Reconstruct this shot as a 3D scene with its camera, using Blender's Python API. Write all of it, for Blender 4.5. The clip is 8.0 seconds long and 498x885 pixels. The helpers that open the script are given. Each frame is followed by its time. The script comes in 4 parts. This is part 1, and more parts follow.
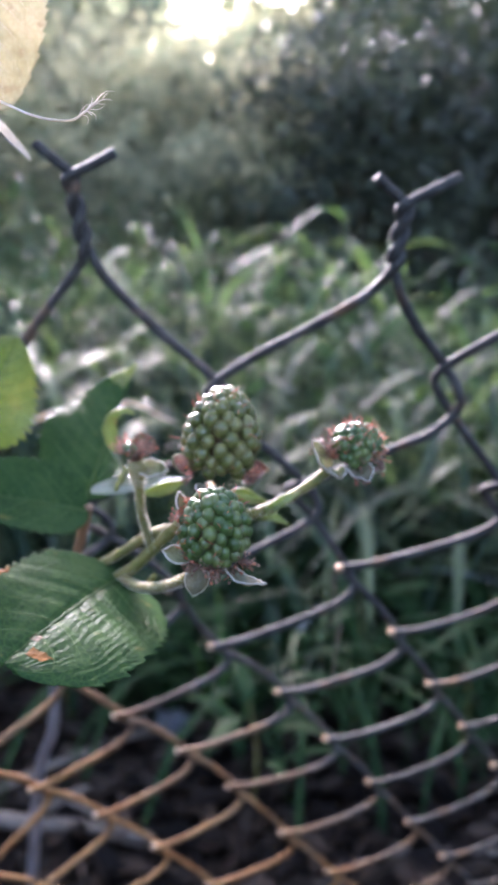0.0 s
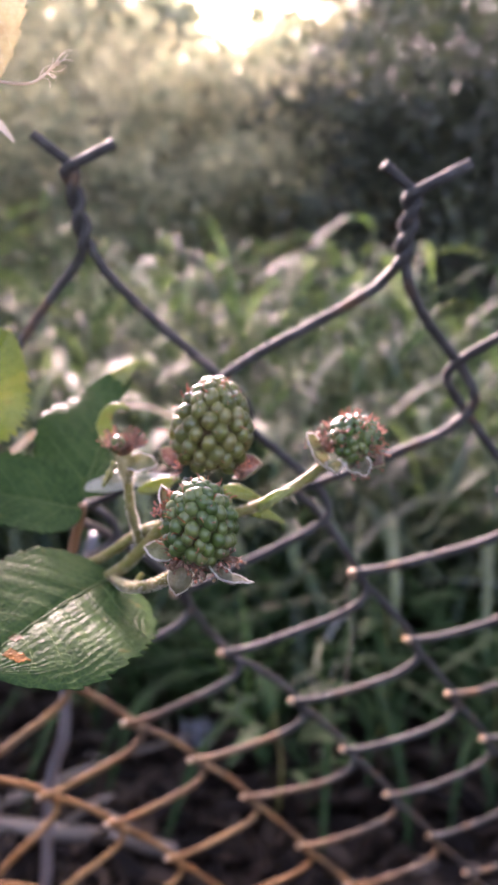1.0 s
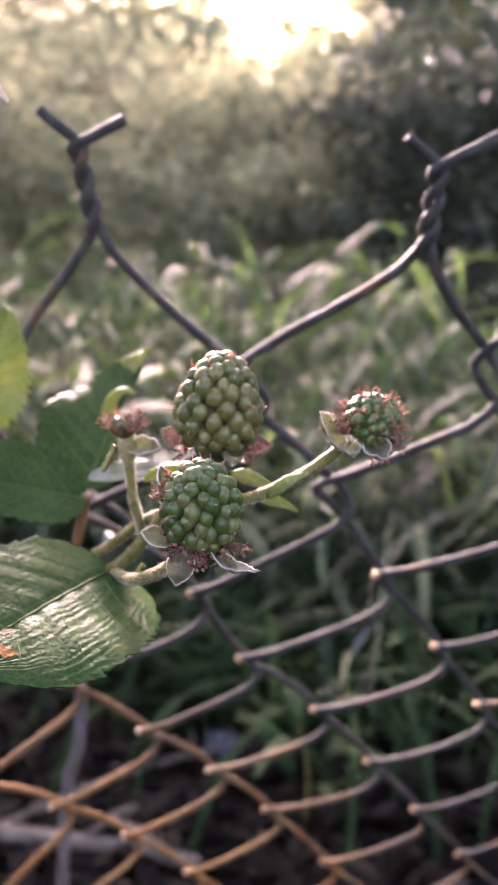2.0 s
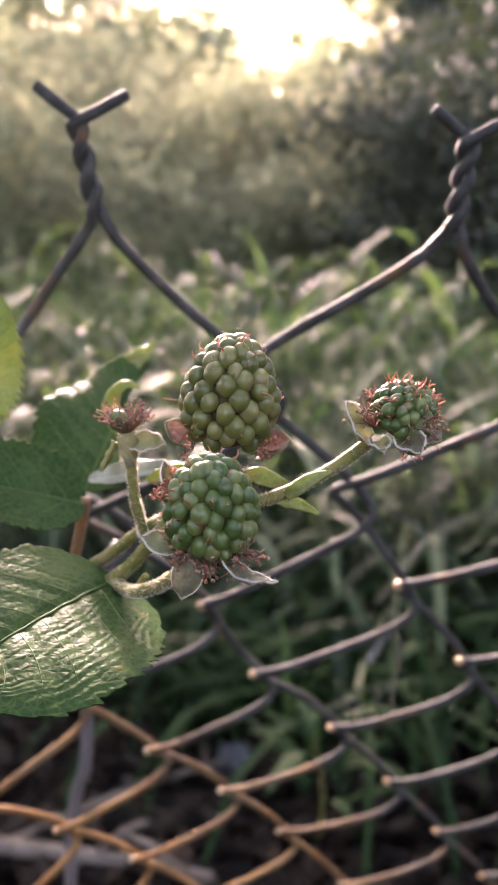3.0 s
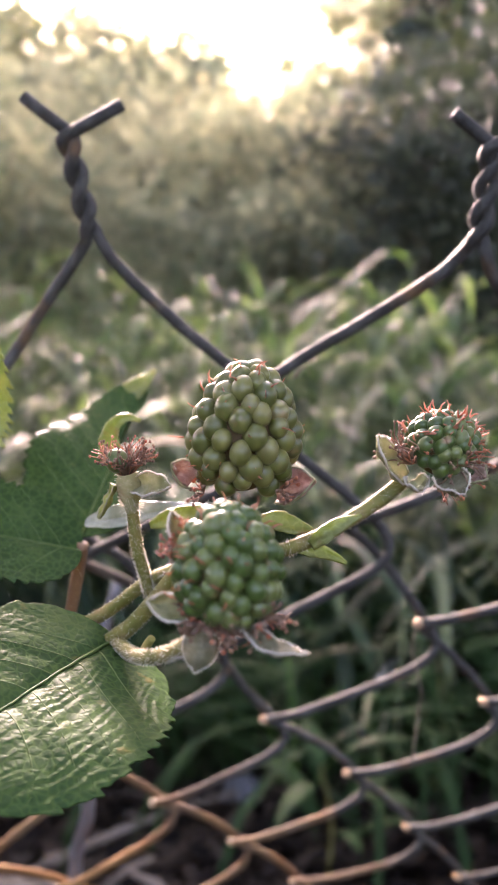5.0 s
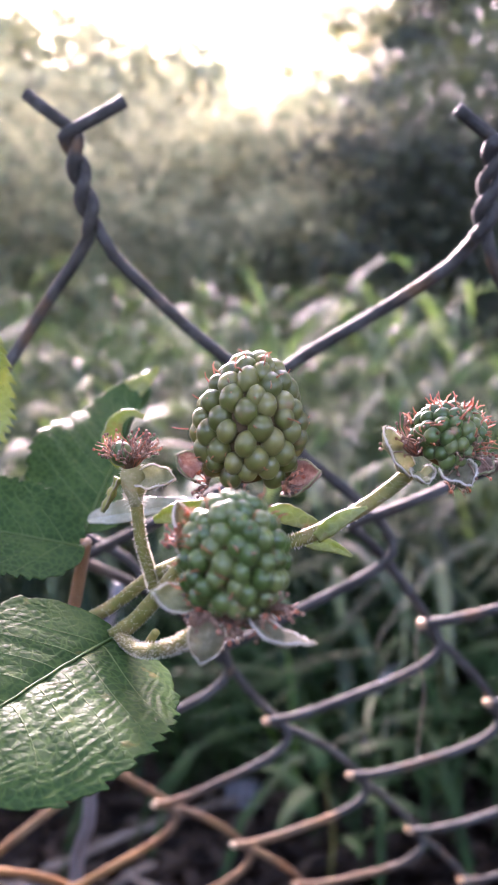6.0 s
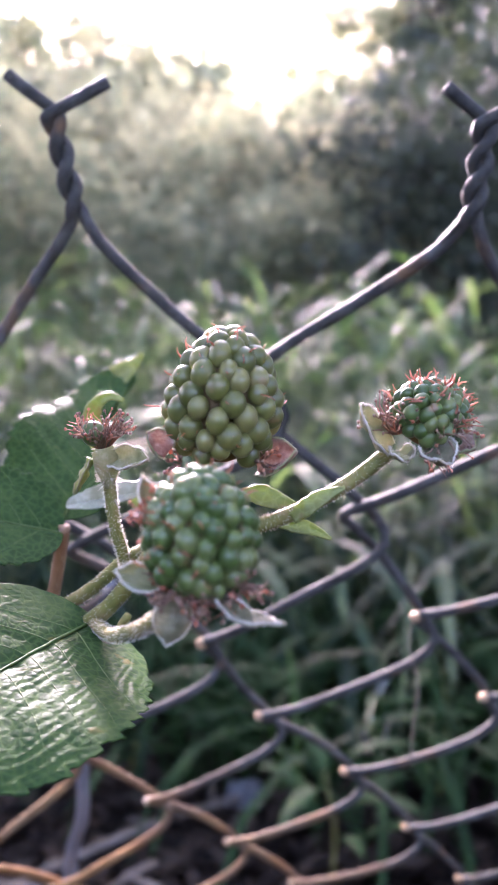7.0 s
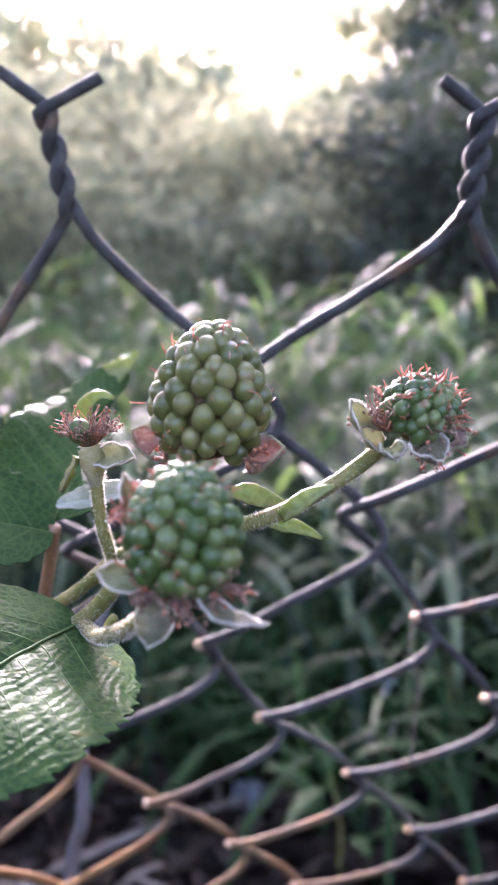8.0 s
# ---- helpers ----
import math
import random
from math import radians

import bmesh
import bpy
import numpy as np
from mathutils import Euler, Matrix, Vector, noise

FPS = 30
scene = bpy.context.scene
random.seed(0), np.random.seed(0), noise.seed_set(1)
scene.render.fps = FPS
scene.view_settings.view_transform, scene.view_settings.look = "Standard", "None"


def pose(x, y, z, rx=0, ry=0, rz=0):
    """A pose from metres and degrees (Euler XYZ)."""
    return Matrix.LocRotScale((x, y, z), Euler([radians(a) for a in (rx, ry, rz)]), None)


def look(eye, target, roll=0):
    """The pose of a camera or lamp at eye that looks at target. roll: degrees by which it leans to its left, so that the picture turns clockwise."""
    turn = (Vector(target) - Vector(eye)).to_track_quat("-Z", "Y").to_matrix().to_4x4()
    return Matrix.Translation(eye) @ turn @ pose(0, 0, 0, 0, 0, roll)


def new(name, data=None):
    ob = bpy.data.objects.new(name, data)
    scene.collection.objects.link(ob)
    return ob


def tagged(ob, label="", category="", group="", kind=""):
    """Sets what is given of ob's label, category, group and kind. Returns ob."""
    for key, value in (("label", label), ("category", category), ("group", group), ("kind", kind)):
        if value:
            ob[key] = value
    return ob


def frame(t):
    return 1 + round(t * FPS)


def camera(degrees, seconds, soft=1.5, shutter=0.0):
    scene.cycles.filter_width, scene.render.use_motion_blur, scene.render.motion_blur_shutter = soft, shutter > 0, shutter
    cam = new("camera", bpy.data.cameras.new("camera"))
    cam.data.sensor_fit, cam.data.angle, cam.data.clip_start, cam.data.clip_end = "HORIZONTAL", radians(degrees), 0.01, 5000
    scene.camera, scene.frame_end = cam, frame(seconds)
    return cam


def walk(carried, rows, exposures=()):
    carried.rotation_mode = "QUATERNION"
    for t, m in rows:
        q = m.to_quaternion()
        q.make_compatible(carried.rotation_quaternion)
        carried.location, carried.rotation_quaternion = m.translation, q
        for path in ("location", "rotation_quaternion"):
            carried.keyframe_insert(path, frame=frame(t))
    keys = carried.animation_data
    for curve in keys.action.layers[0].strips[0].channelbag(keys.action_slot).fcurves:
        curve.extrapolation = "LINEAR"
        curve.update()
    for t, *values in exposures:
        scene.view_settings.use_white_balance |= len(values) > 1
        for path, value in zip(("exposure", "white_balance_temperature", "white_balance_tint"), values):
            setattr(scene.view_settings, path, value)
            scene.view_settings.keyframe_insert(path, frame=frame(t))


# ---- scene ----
cam = camera(31.4, 8.0)
EXPOSURES = [(0.0, 3.9, 5800, 35), (0.5, 4.1, 6500, 47), (1.0, 4.05, 6900, 52), (1.5, 4.05, 6900, 52), (3.0, 4.0, 7400, 43), (4.5, 4.0, 7400, 42), (6.0, 4.3, 6400, 50), (8.0, 4.3, 6000, 47)]
PATH = [
    (0, (0.00319, -0.00080, 0.70097), (-0.00290, 0.49183, 0.61562), 3.21),
    (0.5, (0.00792, 0.00135, 0.69973), (-0.00669, 0.49409, 0.61614), 3.09),
    (1, (0.00959, 0.00598, 0.69739), (-0.01356, 0.49883, 0.61640), 2.98),
    (1.5, (0.01283, 0.01054, 0.69410), (-0.01965, 0.50332, 0.61592), 2.94),
    (3, (0.01071, 0.03127, 0.68662), (-0.03587, 0.52409, 0.61620), 2.44),
    (3.5, (0.01049, 0.03841, 0.68556), (-0.03608, 0.53161, 0.61782), 2.22),
    (4, (0.00933, 0.04261, 0.68706), (-0.03686, 0.53630, 0.62272), 1.81),
    (4.5, (0.00788, 0.04558, 0.68684), (-0.03831, 0.53976, 0.62639), 1.54),
    (6, (0.00635, 0.04647, 0.68493), (-0.04012, 0.54134, 0.63067), 1.32),
    (6.5, (0.00853, 0.04771, 0.68273), (-0.03898, 0.54252, 0.62886), 1.34),
    (7, (0.00962, 0.04979, 0.68209), (-0.03924, 0.54444, 0.62790), 1.27),
    (7.5, (0.01257, 0.05088, 0.68193), (-0.03731, 0.54542, 0.62762), 1.22),
    (8, (0.01156, 0.05200, 0.68154), (-0.04088, 0.54632, 0.62766), 1.08),
]
walk(cam, [(t, look(eye, target, roll)) for t, eye, target, roll in PATH], EXPOSURES)

# a phone lens: small aperture, fixed focus at the berries
cam.data.dof.use_dof = True
cam.data.dof.focus_distance = 0.111
cam.data.dof.aperture_fstop = (0.018 / math.tan(radians(31.4) / 2)) / 0.00158

# ---- light ----
SUN_AZIMUTH, SUN_HEIGHT = -17.0, 22.0
world = bpy.data.worlds.new("world")
scene.world = world
world.use_nodes = True
sky = world.node_tree.nodes.new("ShaderNodeTexSky")
sky.sky_type = "NISHITA"
sky.sun_disc = False
sky.sun_elevation = radians(SUN_HEIGHT)
sky.sun_rotation = radians(SUN_AZIMUTH)
sky.dust_density = 3.0
world.node_tree.links.new(sky.outputs[0], world.node_tree.nodes["Background"].inputs[0])
world.node_tree.nodes["Background"].inputs[1].default_value = 0.15
sun_way = Vector((math.sin(radians(SUN_AZIMUTH)) * math.cos(radians(SUN_HEIGHT)), math.cos(radians(SUN_AZIMUTH)) * math.cos(radians(SUN_HEIGHT)), math.sin(radians(SUN_HEIGHT))))
sun_data = bpy.data.lights.new("sun", "SUN")
sun_data.energy, sun_data.angle, sun_data.color = 3.0, radians(5.0), (1.0, 0.94, 0.85)
sun = new("sun", sun_data)
sun.matrix_world = look(sun_way * 40, (0, 0, 0))


# ---- materials ----
def material(name, colors, scale=40.0, rough=(0.4, 0.6), bump=0.3, bump_scale=None, bump_distance=0.0005, metal=0.0,
             translucent=0.0, glow_color=None, spots=None, coat=0.0, subsurface=0.0, per_object=0.0, island=0.0, detail=6.0, shine=0.5):
    """Mottled procedural surface: colours mixed by two noises, rough and bump with a grain of their own."""
    m = bpy.data.materials.new(name)
    m.use_nodes = True
    nt = m.node_tree
    nodes, links = nt.nodes, nt.links
    bsdf = nodes["Principled BSDF"]
    tc = nodes.new("ShaderNodeNewGeometry")
    where = tc.outputs["Position"]
    n1 = nodes.new("ShaderNodeTexNoise")
    n1.inputs["Scale"].default_value, n1.inputs["Detail"].default_value = scale, detail
    links.new(where, n1.inputs["Vector"])
    n2 = nodes.new("ShaderNodeTexNoise")
    n2.inputs["Scale"].default_value, n2.inputs["Detail"].default_value = scale * 6.3, 4.0
    links.new(where, n2.inputs["Vector"])
    mixn = nodes.new("ShaderNodeMath")
    mixn.operation = "MULTIPLY_ADD"
    mixn.inputs[1].default_value = 0.35
    links.new(n2.outputs[0], mixn.inputs[0])
    sub = nodes.new("ShaderNodeMath")
    sub.operation = "MULTIPLY_ADD"
    sub.inputs[1].default_value, sub.inputs[2].default_value = 0.85, -0.1
    links.new(n1.outputs[0], sub.inputs[0])
    links.new(sub.outputs[0], mixn.inputs[2])
    fac = mixn.outputs[0]
    if per_object or island:
        src = nodes.new("ShaderNodeObjectInfo").outputs["Random"] if per_object else tc.outputs["Random Per Island"]
        add = nodes.new("ShaderNodeMath")
        add.operation = "MULTIPLY_ADD"
        add.inputs[1].default_value = per_object or island
        links.new(src, add.inputs[0])
        links.new(fac, add.inputs[2])
        shift = nodes.new("ShaderNodeMath")
        shift.operation = "SUBTRACT"
        shift.inputs[1].default_value = (per_object or island) * 0.5
        links.new(add.outputs[0], shift.inputs[0])
        fac = shift.outputs[0]
    ramp = nodes.new("ShaderNodeValToRGB")
    lo, hi = 0.3, 0.7
    ramp.color_ramp.elements[0].position, ramp.color_ramp.elements[1].position = lo, hi
    for k in range(len(colors) - 2):
        ramp.color_ramp.elements.new(lo + (hi - lo) * (k + 1) / (len(colors) - 1))
    for e, c in zip(ramp.color_ramp.elements, colors):
        e.color = (*c, 1)
    links.new(fac, ramp.inputs[0])
    color = ramp.outputs[0]
    if spots:
        c, sc, lo_s, hi_s = spots
        n3 = nodes.new("ShaderNodeTexNoise")
        n3.inputs["Scale"].default_value, n3.inputs["Detail"].default_value = sc, 5.0
        links.new(where, n3.inputs["Vector"])
        mr = nodes.new("ShaderNodeMapRange")
        mr.inputs["From Min"].default_value, mr.inputs["From Max"].default_value = lo_s, hi_s
        links.new(n3.outputs[0], mr.inputs["Value"])
        mx = nodes.new("ShaderNodeMix")
        mx.data_type = "RGBA"
        links.new(mr.outputs[0], mx.inputs[0])
        links.new(color, mx.inputs[6])
        mx.inputs[7].default_value = (*c, 1)
        color = mx.outputs[2]
    links.new(color, bsdf.inputs["Base Color"])
    rr = nodes.new("ShaderNodeMapRange")
    rr.inputs["To Min"].default_value, rr.inputs["To Max"].default_value = rough
    links.new(n2.outputs[0], rr.inputs["Value"])
    links.new(rr.outputs[0], bsdf.inputs["Roughness"])
    bsdf.inputs["Metallic"].default_value = metal
    bsdf.inputs["Specular IOR Level"].default_value = shine
    bsdf.inputs["Coat Weight"].default_value = coat
    bsdf.inputs["Coat Roughness"].default_value = 0.45
    if subsurface:
        bsdf.inputs["Subsurface Weight"].default_value = subsurface
        bsdf.inputs["Subsurface Radius"].default_value = (0.8, 1.0, 0.4)
        bsdf.inputs["Subsurface Scale"].default_value = 0.0012
    if bump:
        n4 = nodes.new("ShaderNodeTexNoise")
        n4.inputs["Scale"].default_value, n4.inputs["Detail"].default_value = bump_scale or scale * 4, 5.0
        links.new(where, n4.inputs["Vector"])
        b = nodes.new("ShaderNodeBump")
        b.inputs["Strength"].default_value, b.inputs["Distance"].default_value = bump, bump_distance
        links.new(n4.outputs[0], b.inputs["Height"])
        links.new(b.outputs[0], bsdf.inputs["Normal"])
    if translucent:
        tr = nodes.new("ShaderNodeBsdfTranslucent")
        tint = nodes.new("ShaderNodeMix")
        tint.data_type, tint.blend_type = "RGBA", "MULTIPLY"
        tint.inputs[0].default_value = 1.0
        links.new(color, tint.inputs[6])
        tint.inputs[7].default_value = (*(glow_color or (1, 1, 1)), 1)
        links.new(tint.outputs[2], tr.inputs["Color"])
        ms = nodes.new("ShaderNodeMixShader")
        ms.inputs[0].default_value = translucent
        links.new(bsdf.outputs[0], ms.inputs[1])
        links.new(tr.outputs[0], ms.inputs[2])
        links.new(ms.outputs[0], nodes["Material Output"].inputs["Surface"])
    return m


M = {
    "wire": material("weathered_wire", [(0.021, 0.0215, 0.019), (0.036, 0.0365, 0.033), (0.068, 0.070, 0.064)], 160, (0.62, 0.85), 0.7, 700, 0.0006, 0.1, spots=((0.13, 0.07, 0.03), 55, 0.58, 0.72), shine=0.15),
    "leaf": material("bramble_leaf", [(0.015, 0.036, 0.013), (0.021, 0.047, 0.017), (0.034, 0.064, 0.023)], 90, (0.38, 0.50), 0.2, 900, 0.0003, translucent=0.16, glow_color=(2.0, 2.4, 0.65), spots=((0.10, 0.09, 0.03), 240, 0.66, 0.74), shine=0.006),
    "leaf_under": material("downy_leaf_underside", [(0.15, 0.17, 0.11), (0.26, 0.28, 0.20), (0.40, 0.41, 0.33)], 200, (0.25, 0.4), 0.4, 500, 0.0008, translucent=0.25, shine=0.5),
    "leaf_old": material("yellowing_leaf", [(0.115, 0.145, 0.035), (0.155, 0.175, 0.04), (0.24, 0.22, 0.06)], 80, (0.35, 0.5), 0.35, 1100, 0.0004, translucent=0.40, glow_color=(1.2, 1.4, 0.8), spots=((0.20, 0.13, 0.05), 260, 0.62, 0.72)),
    "leaf_thin": material("thin_dry_leaf", [(0.34, 0.32, 0.20), (0.44, 0.41, 0.27), (0.52, 0.47, 0.34)], 120, (0.4, 0.6), 0.4, 900, 0.0004, translucent=0.5, spots=((0.28, 0.21, 0.12), 300, 0.58, 0.72)),
    "cane": material("bloomy_cane", [(0.05, 0.055, 0.06), (0.09, 0.095, 0.10), (0.13, 0.13, 0.13)], 60, (0.5, 0.7), 0.3),
    "vein": material("leaf_vein", [(0.052, 0.096, 0.028), (0.085, 0.132, 0.045)], 300, (0.5, 0.7), 0.2, translucent=0.2, shine=0.05),
    "stem": material("bramble_stem", [(0.085, 0.092, 0.02), (0.13, 0.122, 0.03), (0.185, 0.145, 0.055)], 250, (0.6, 0.75), 0.4, 1500, 0.0002, subsurface=0.15, shine=0.25, spots=((0.24, 0.16, 0.09), 170, 0.6, 0.72)),
    "petiole": material("red_petiole", [(0.12, 0.065, 0.028), (0.19, 0.10, 0.045)], 250, (0.45, 0.65), 0.4, 1500, 0.0002),
    "hair": material("stem_hair", [(0.55, 0.52, 0.42), (0.7, 0.66, 0.55)], 300, (0.5, 0.6), 0.0, translucent=0.5),
    "drupelet": material("unripe_drupelet", [(0.058, 0.067, 0.015), (0.084, 0.090, 0.021), (0.120, 0.114, 0.034)], 220, (0.31, 0.43), 0.25, 1800, 0.0001, subsurface=0.3, shine=0.38, per_object=0.5, spots=((0.17, 0.11, 0.05), 330, 0.63, 0.74)),
    "drupelet_green": material("green_drupelet", [(0.030, 0.060, 0.012), (0.046, 0.080, 0.018), (0.082, 0.104, 0.030)], 220, (0.31, 0.43), 0.25, 1800, 0.0001, subsurface=0.3, shine=0.36, per_object=0.5, spots=((0.19, 0.10, 0.05), 330, 0.64, 0.74)),
    "core": material("berry_core", [(0.045, 0.036, 0.016), (0.10, 0.062, 0.030)], 400, (0.6, 0.8), 0.4, 1500, 0.0002, shine=0.05),
    "style": material("dry_red_style", [(0.32, 0.095, 0.050), (0.52, 0.24, 0.14)], 400, (0.5, 0.7), 0.0, translucent=0.4, per_object=0.3),
    "stamen": material("dry_stamen", [(0.085, 0.046, 0.028), (0.19, 0.105, 0.065), (0.34, 0.23, 0.15)], 500, (0.5, 0.7), 0.0, translucent=0.3),
    "sepal": material("downy_sepal", [(0.13, 0.135, 0.075), (0.20, 0.19, 0.115), (0.30, 0.275, 0.19)], 350, (0.6, 0.8), 0.4, 1800, 0.0002, translucent=0.5, shine=0.15, spots=((0.25, 0.12, 0.06), 200, 0.56, 0.7)),
    "calyx": material("downy_calyx", [(0.20, 0.21, 0.10), (0.27, 0.27, 0.145), (0.37, 0.35, 0.22)], 400, (0.6, 0.8), 0.4, 1800, 0.0002, translucent=0.45, shine=0.15, spots=((0.30, 0.20, 0.10), 220, 0.62, 0.74)),
    "dry_sepal": material("dry_pink_sepal", [(0.17, 0.085, 0.062), (0.31, 0.20, 0.15), (0.50, 0.41, 0.33)], 350, (0.5, 0.7), 0.4, 1500, 0.0002, translucent=0.35, shine=0.2),
    "rust_spot": material("browned_leaf", [(0.09, 0.055, 0.020), (0.24, 0.10, 0.026), (0.38, 0.17, 0.045)], 500, (0.6, 0.8), 0.5, 1500, 0.0003, translucent=0.25, shine=0.03),
    "dry": material("dry_plant", [(0.42, 0.37, 0.27), (0.56, 0.50, 0.39), (0.68, 0.63, 0.53)], 200, (0.5, 0.7), 0.3, 900, 0.0003, translucent=0.4),
    "grass": material("grass_blade", [(0.024, 0.050, 0.034), (0.042, 0.074, 0.048), (0.070, 0.106, 0.066), (0.13, 0.165, 0.095)], 6, (0.5, 0.64), 0.0, translucent=0.42, glow_color=(1.4, 1.8, 0.8), island=1.0, shine=0.08),
    "reed": material("reed_leaf", [(0.018, 0.038, 0.022), (0.034, 0.062, 0.034), (0.062, 0.098, 0.048), (0.125, 0.155, 0.085)], 6, (0.44, 0.58), 0.0, translucent=0.38, glow_color=(1.4, 1.8, 0.8), island=1.0, shine=0.13),
    # litter and soil are near black: the shade under the growth is in their colour
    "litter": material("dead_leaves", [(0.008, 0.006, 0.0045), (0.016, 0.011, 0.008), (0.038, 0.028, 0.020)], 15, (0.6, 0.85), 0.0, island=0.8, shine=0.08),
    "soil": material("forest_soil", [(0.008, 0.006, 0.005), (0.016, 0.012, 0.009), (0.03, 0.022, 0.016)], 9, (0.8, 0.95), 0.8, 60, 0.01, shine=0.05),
    "bark": material("tree_bark", [(0.04, 0.032, 0.026), (0.08, 0.065, 0.05), (0.13, 0.11, 0.09)], 9, (0.75, 0.9), 0.8, 40, 0.01, shine=0.15),
    # greyed base and strong glow imitate the bright haze over the left-hand trees
    "crown": material("haze_toned_leaves", [(0.052, 0.070, 0.046), (0.082, 0.100, 0.064), (0.13, 0.142, 0.092)], 1.2, (0.40, 0.6), 0.0, translucent=0.75, glow_color=(3.5, 3.2, 2.8), island=0.6, shine=0.5),
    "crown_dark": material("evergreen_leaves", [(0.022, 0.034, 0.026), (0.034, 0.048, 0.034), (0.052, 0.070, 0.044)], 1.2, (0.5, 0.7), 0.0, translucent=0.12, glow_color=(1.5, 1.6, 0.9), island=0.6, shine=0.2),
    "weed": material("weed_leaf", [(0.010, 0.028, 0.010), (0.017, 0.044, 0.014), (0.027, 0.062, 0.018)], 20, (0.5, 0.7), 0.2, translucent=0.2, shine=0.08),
    "pale": material("pale_scrap", [(0.05, 0.055, 0.06), (0.10, 0.107, 0.115)], 60, (0.4, 0.6), 0.3),
    "glaucous": material("glaucous_blade", [(0.13, 0.17, 0.15), (0.20, 0.24, 0.22), (0.29, 0.32, 0.30)], 40, (0.35, 0.5), 0.2, translucent=0.3, shine=0.4),
    "fresh": material("fresh_blade", [(0.05, 0.12, 0.03), (0.075, 0.16, 0.04), (0.11, 0.19, 0.055)], 30, (0.45, 0.6), 0.2, translucent=0.4, glow_color=(1.5, 1.8, 0.8), shine=0.2),
    # bright tan wire colour: a painted highlight for the bends
    "bend_glint": material("glint_wire", [(0.30, 0.19, 0.10), (0.46, 0.31, 0.18), (0.58, 0.44, 0.30)], 300, (0.3, 0.5), 0.4, 900, 0.0002, 0.3),
    "wood": material("dead_branch", [(0.09, 0.072, 0.055), (0.14, 0.114, 0.088), (0.19, 0.158, 0.124)], 25, (0.7, 0.9), 0.6, 90, 0.004, shine=0.15),
}


def rust_over(m):
    """Tan rust where the old coating has gone: the lower mesh, in uneven patches."""
    nt = m.node_tree
    bsdf = nt.nodes["Principled BSDF"]
    old = bsdf.inputs["Base Color"].links[0].from_socket
    geo = nt.nodes.new("ShaderNodeNewGeometry")
    xyz = nt.nodes.new("ShaderNodeSeparateXYZ")
    nt.links.new(geo.outputs["Position"], xyz.inputs[0])
    amount = nt.nodes.new("ShaderNodeMath")
    amount.operation = "MULTIPLY_ADD"
    amount.inputs[1].default_value = 1.3
    nt.links.new(xyz.outputs["X"], amount.inputs[0])
    nt.links.new(xyz.outputs["Z"], amount.inputs[2])
    patch = nt.nodes.new("ShaderNodeTexNoise")
    patch.inputs["Scale"].default_value, patch.inputs["Detail"].default_value = 26.0, 6.0
    nt.links.new(geo.outputs["Position"], patch.inputs["Vector"])
    mix1 = nt.nodes.new("ShaderNodeMath")
    mix1.operation = "MULTIPLY_ADD"
    mix1.inputs[1].default_value = 0.22
    nt.links.new(patch.outputs[0], mix1.inputs[0])
    nt.links.new(amount.outputs[0], mix1.inputs[2])
    ramp = nt.nodes.new("ShaderNodeMapRange")
    ramp.inputs["From Min"].default_value, ramp.inputs["From Max"].default_value = 0.66, 0.54
    nt.links.new(mix1.outputs[0], ramp.inputs["Value"])
    tan = nt.nodes.new("ShaderNodeValToRGB")
    tan.color_ramp.elements[0].color, tan.color_ramp.elements[1].color = (0.13, 0.058, 0.018, 1), (0.20, 0.115, 0.046, 1)
    tan.color_ramp.elements[0].position, tan.color_ramp.elements[1].position = 0.38, 0.6
    fine = nt.nodes.new("ShaderNodeTexNoise")
    fine.inputs["Scale"].default_value, fine.inputs["Detail"].default_value = 45.0, 6.0
    nt.links.new(geo.outputs["Position"], fine.inputs["Vector"])
    nt.links.new(fine.outputs[0], tan.inputs[0])
    mx = nt.nodes.new("ShaderNodeMix")
    mx.data_type = "RGBA"
    nt.links.new(ramp.outputs[0], mx.inputs[0])
    nt.links.new(old, mx.inputs[6])
    nt.links.new(tan.outputs[0], mx.inputs[7])
    nt.links.new(mx.outputs[2], bsdf.inputs["Base Color"])


rust_over(M["wire"])


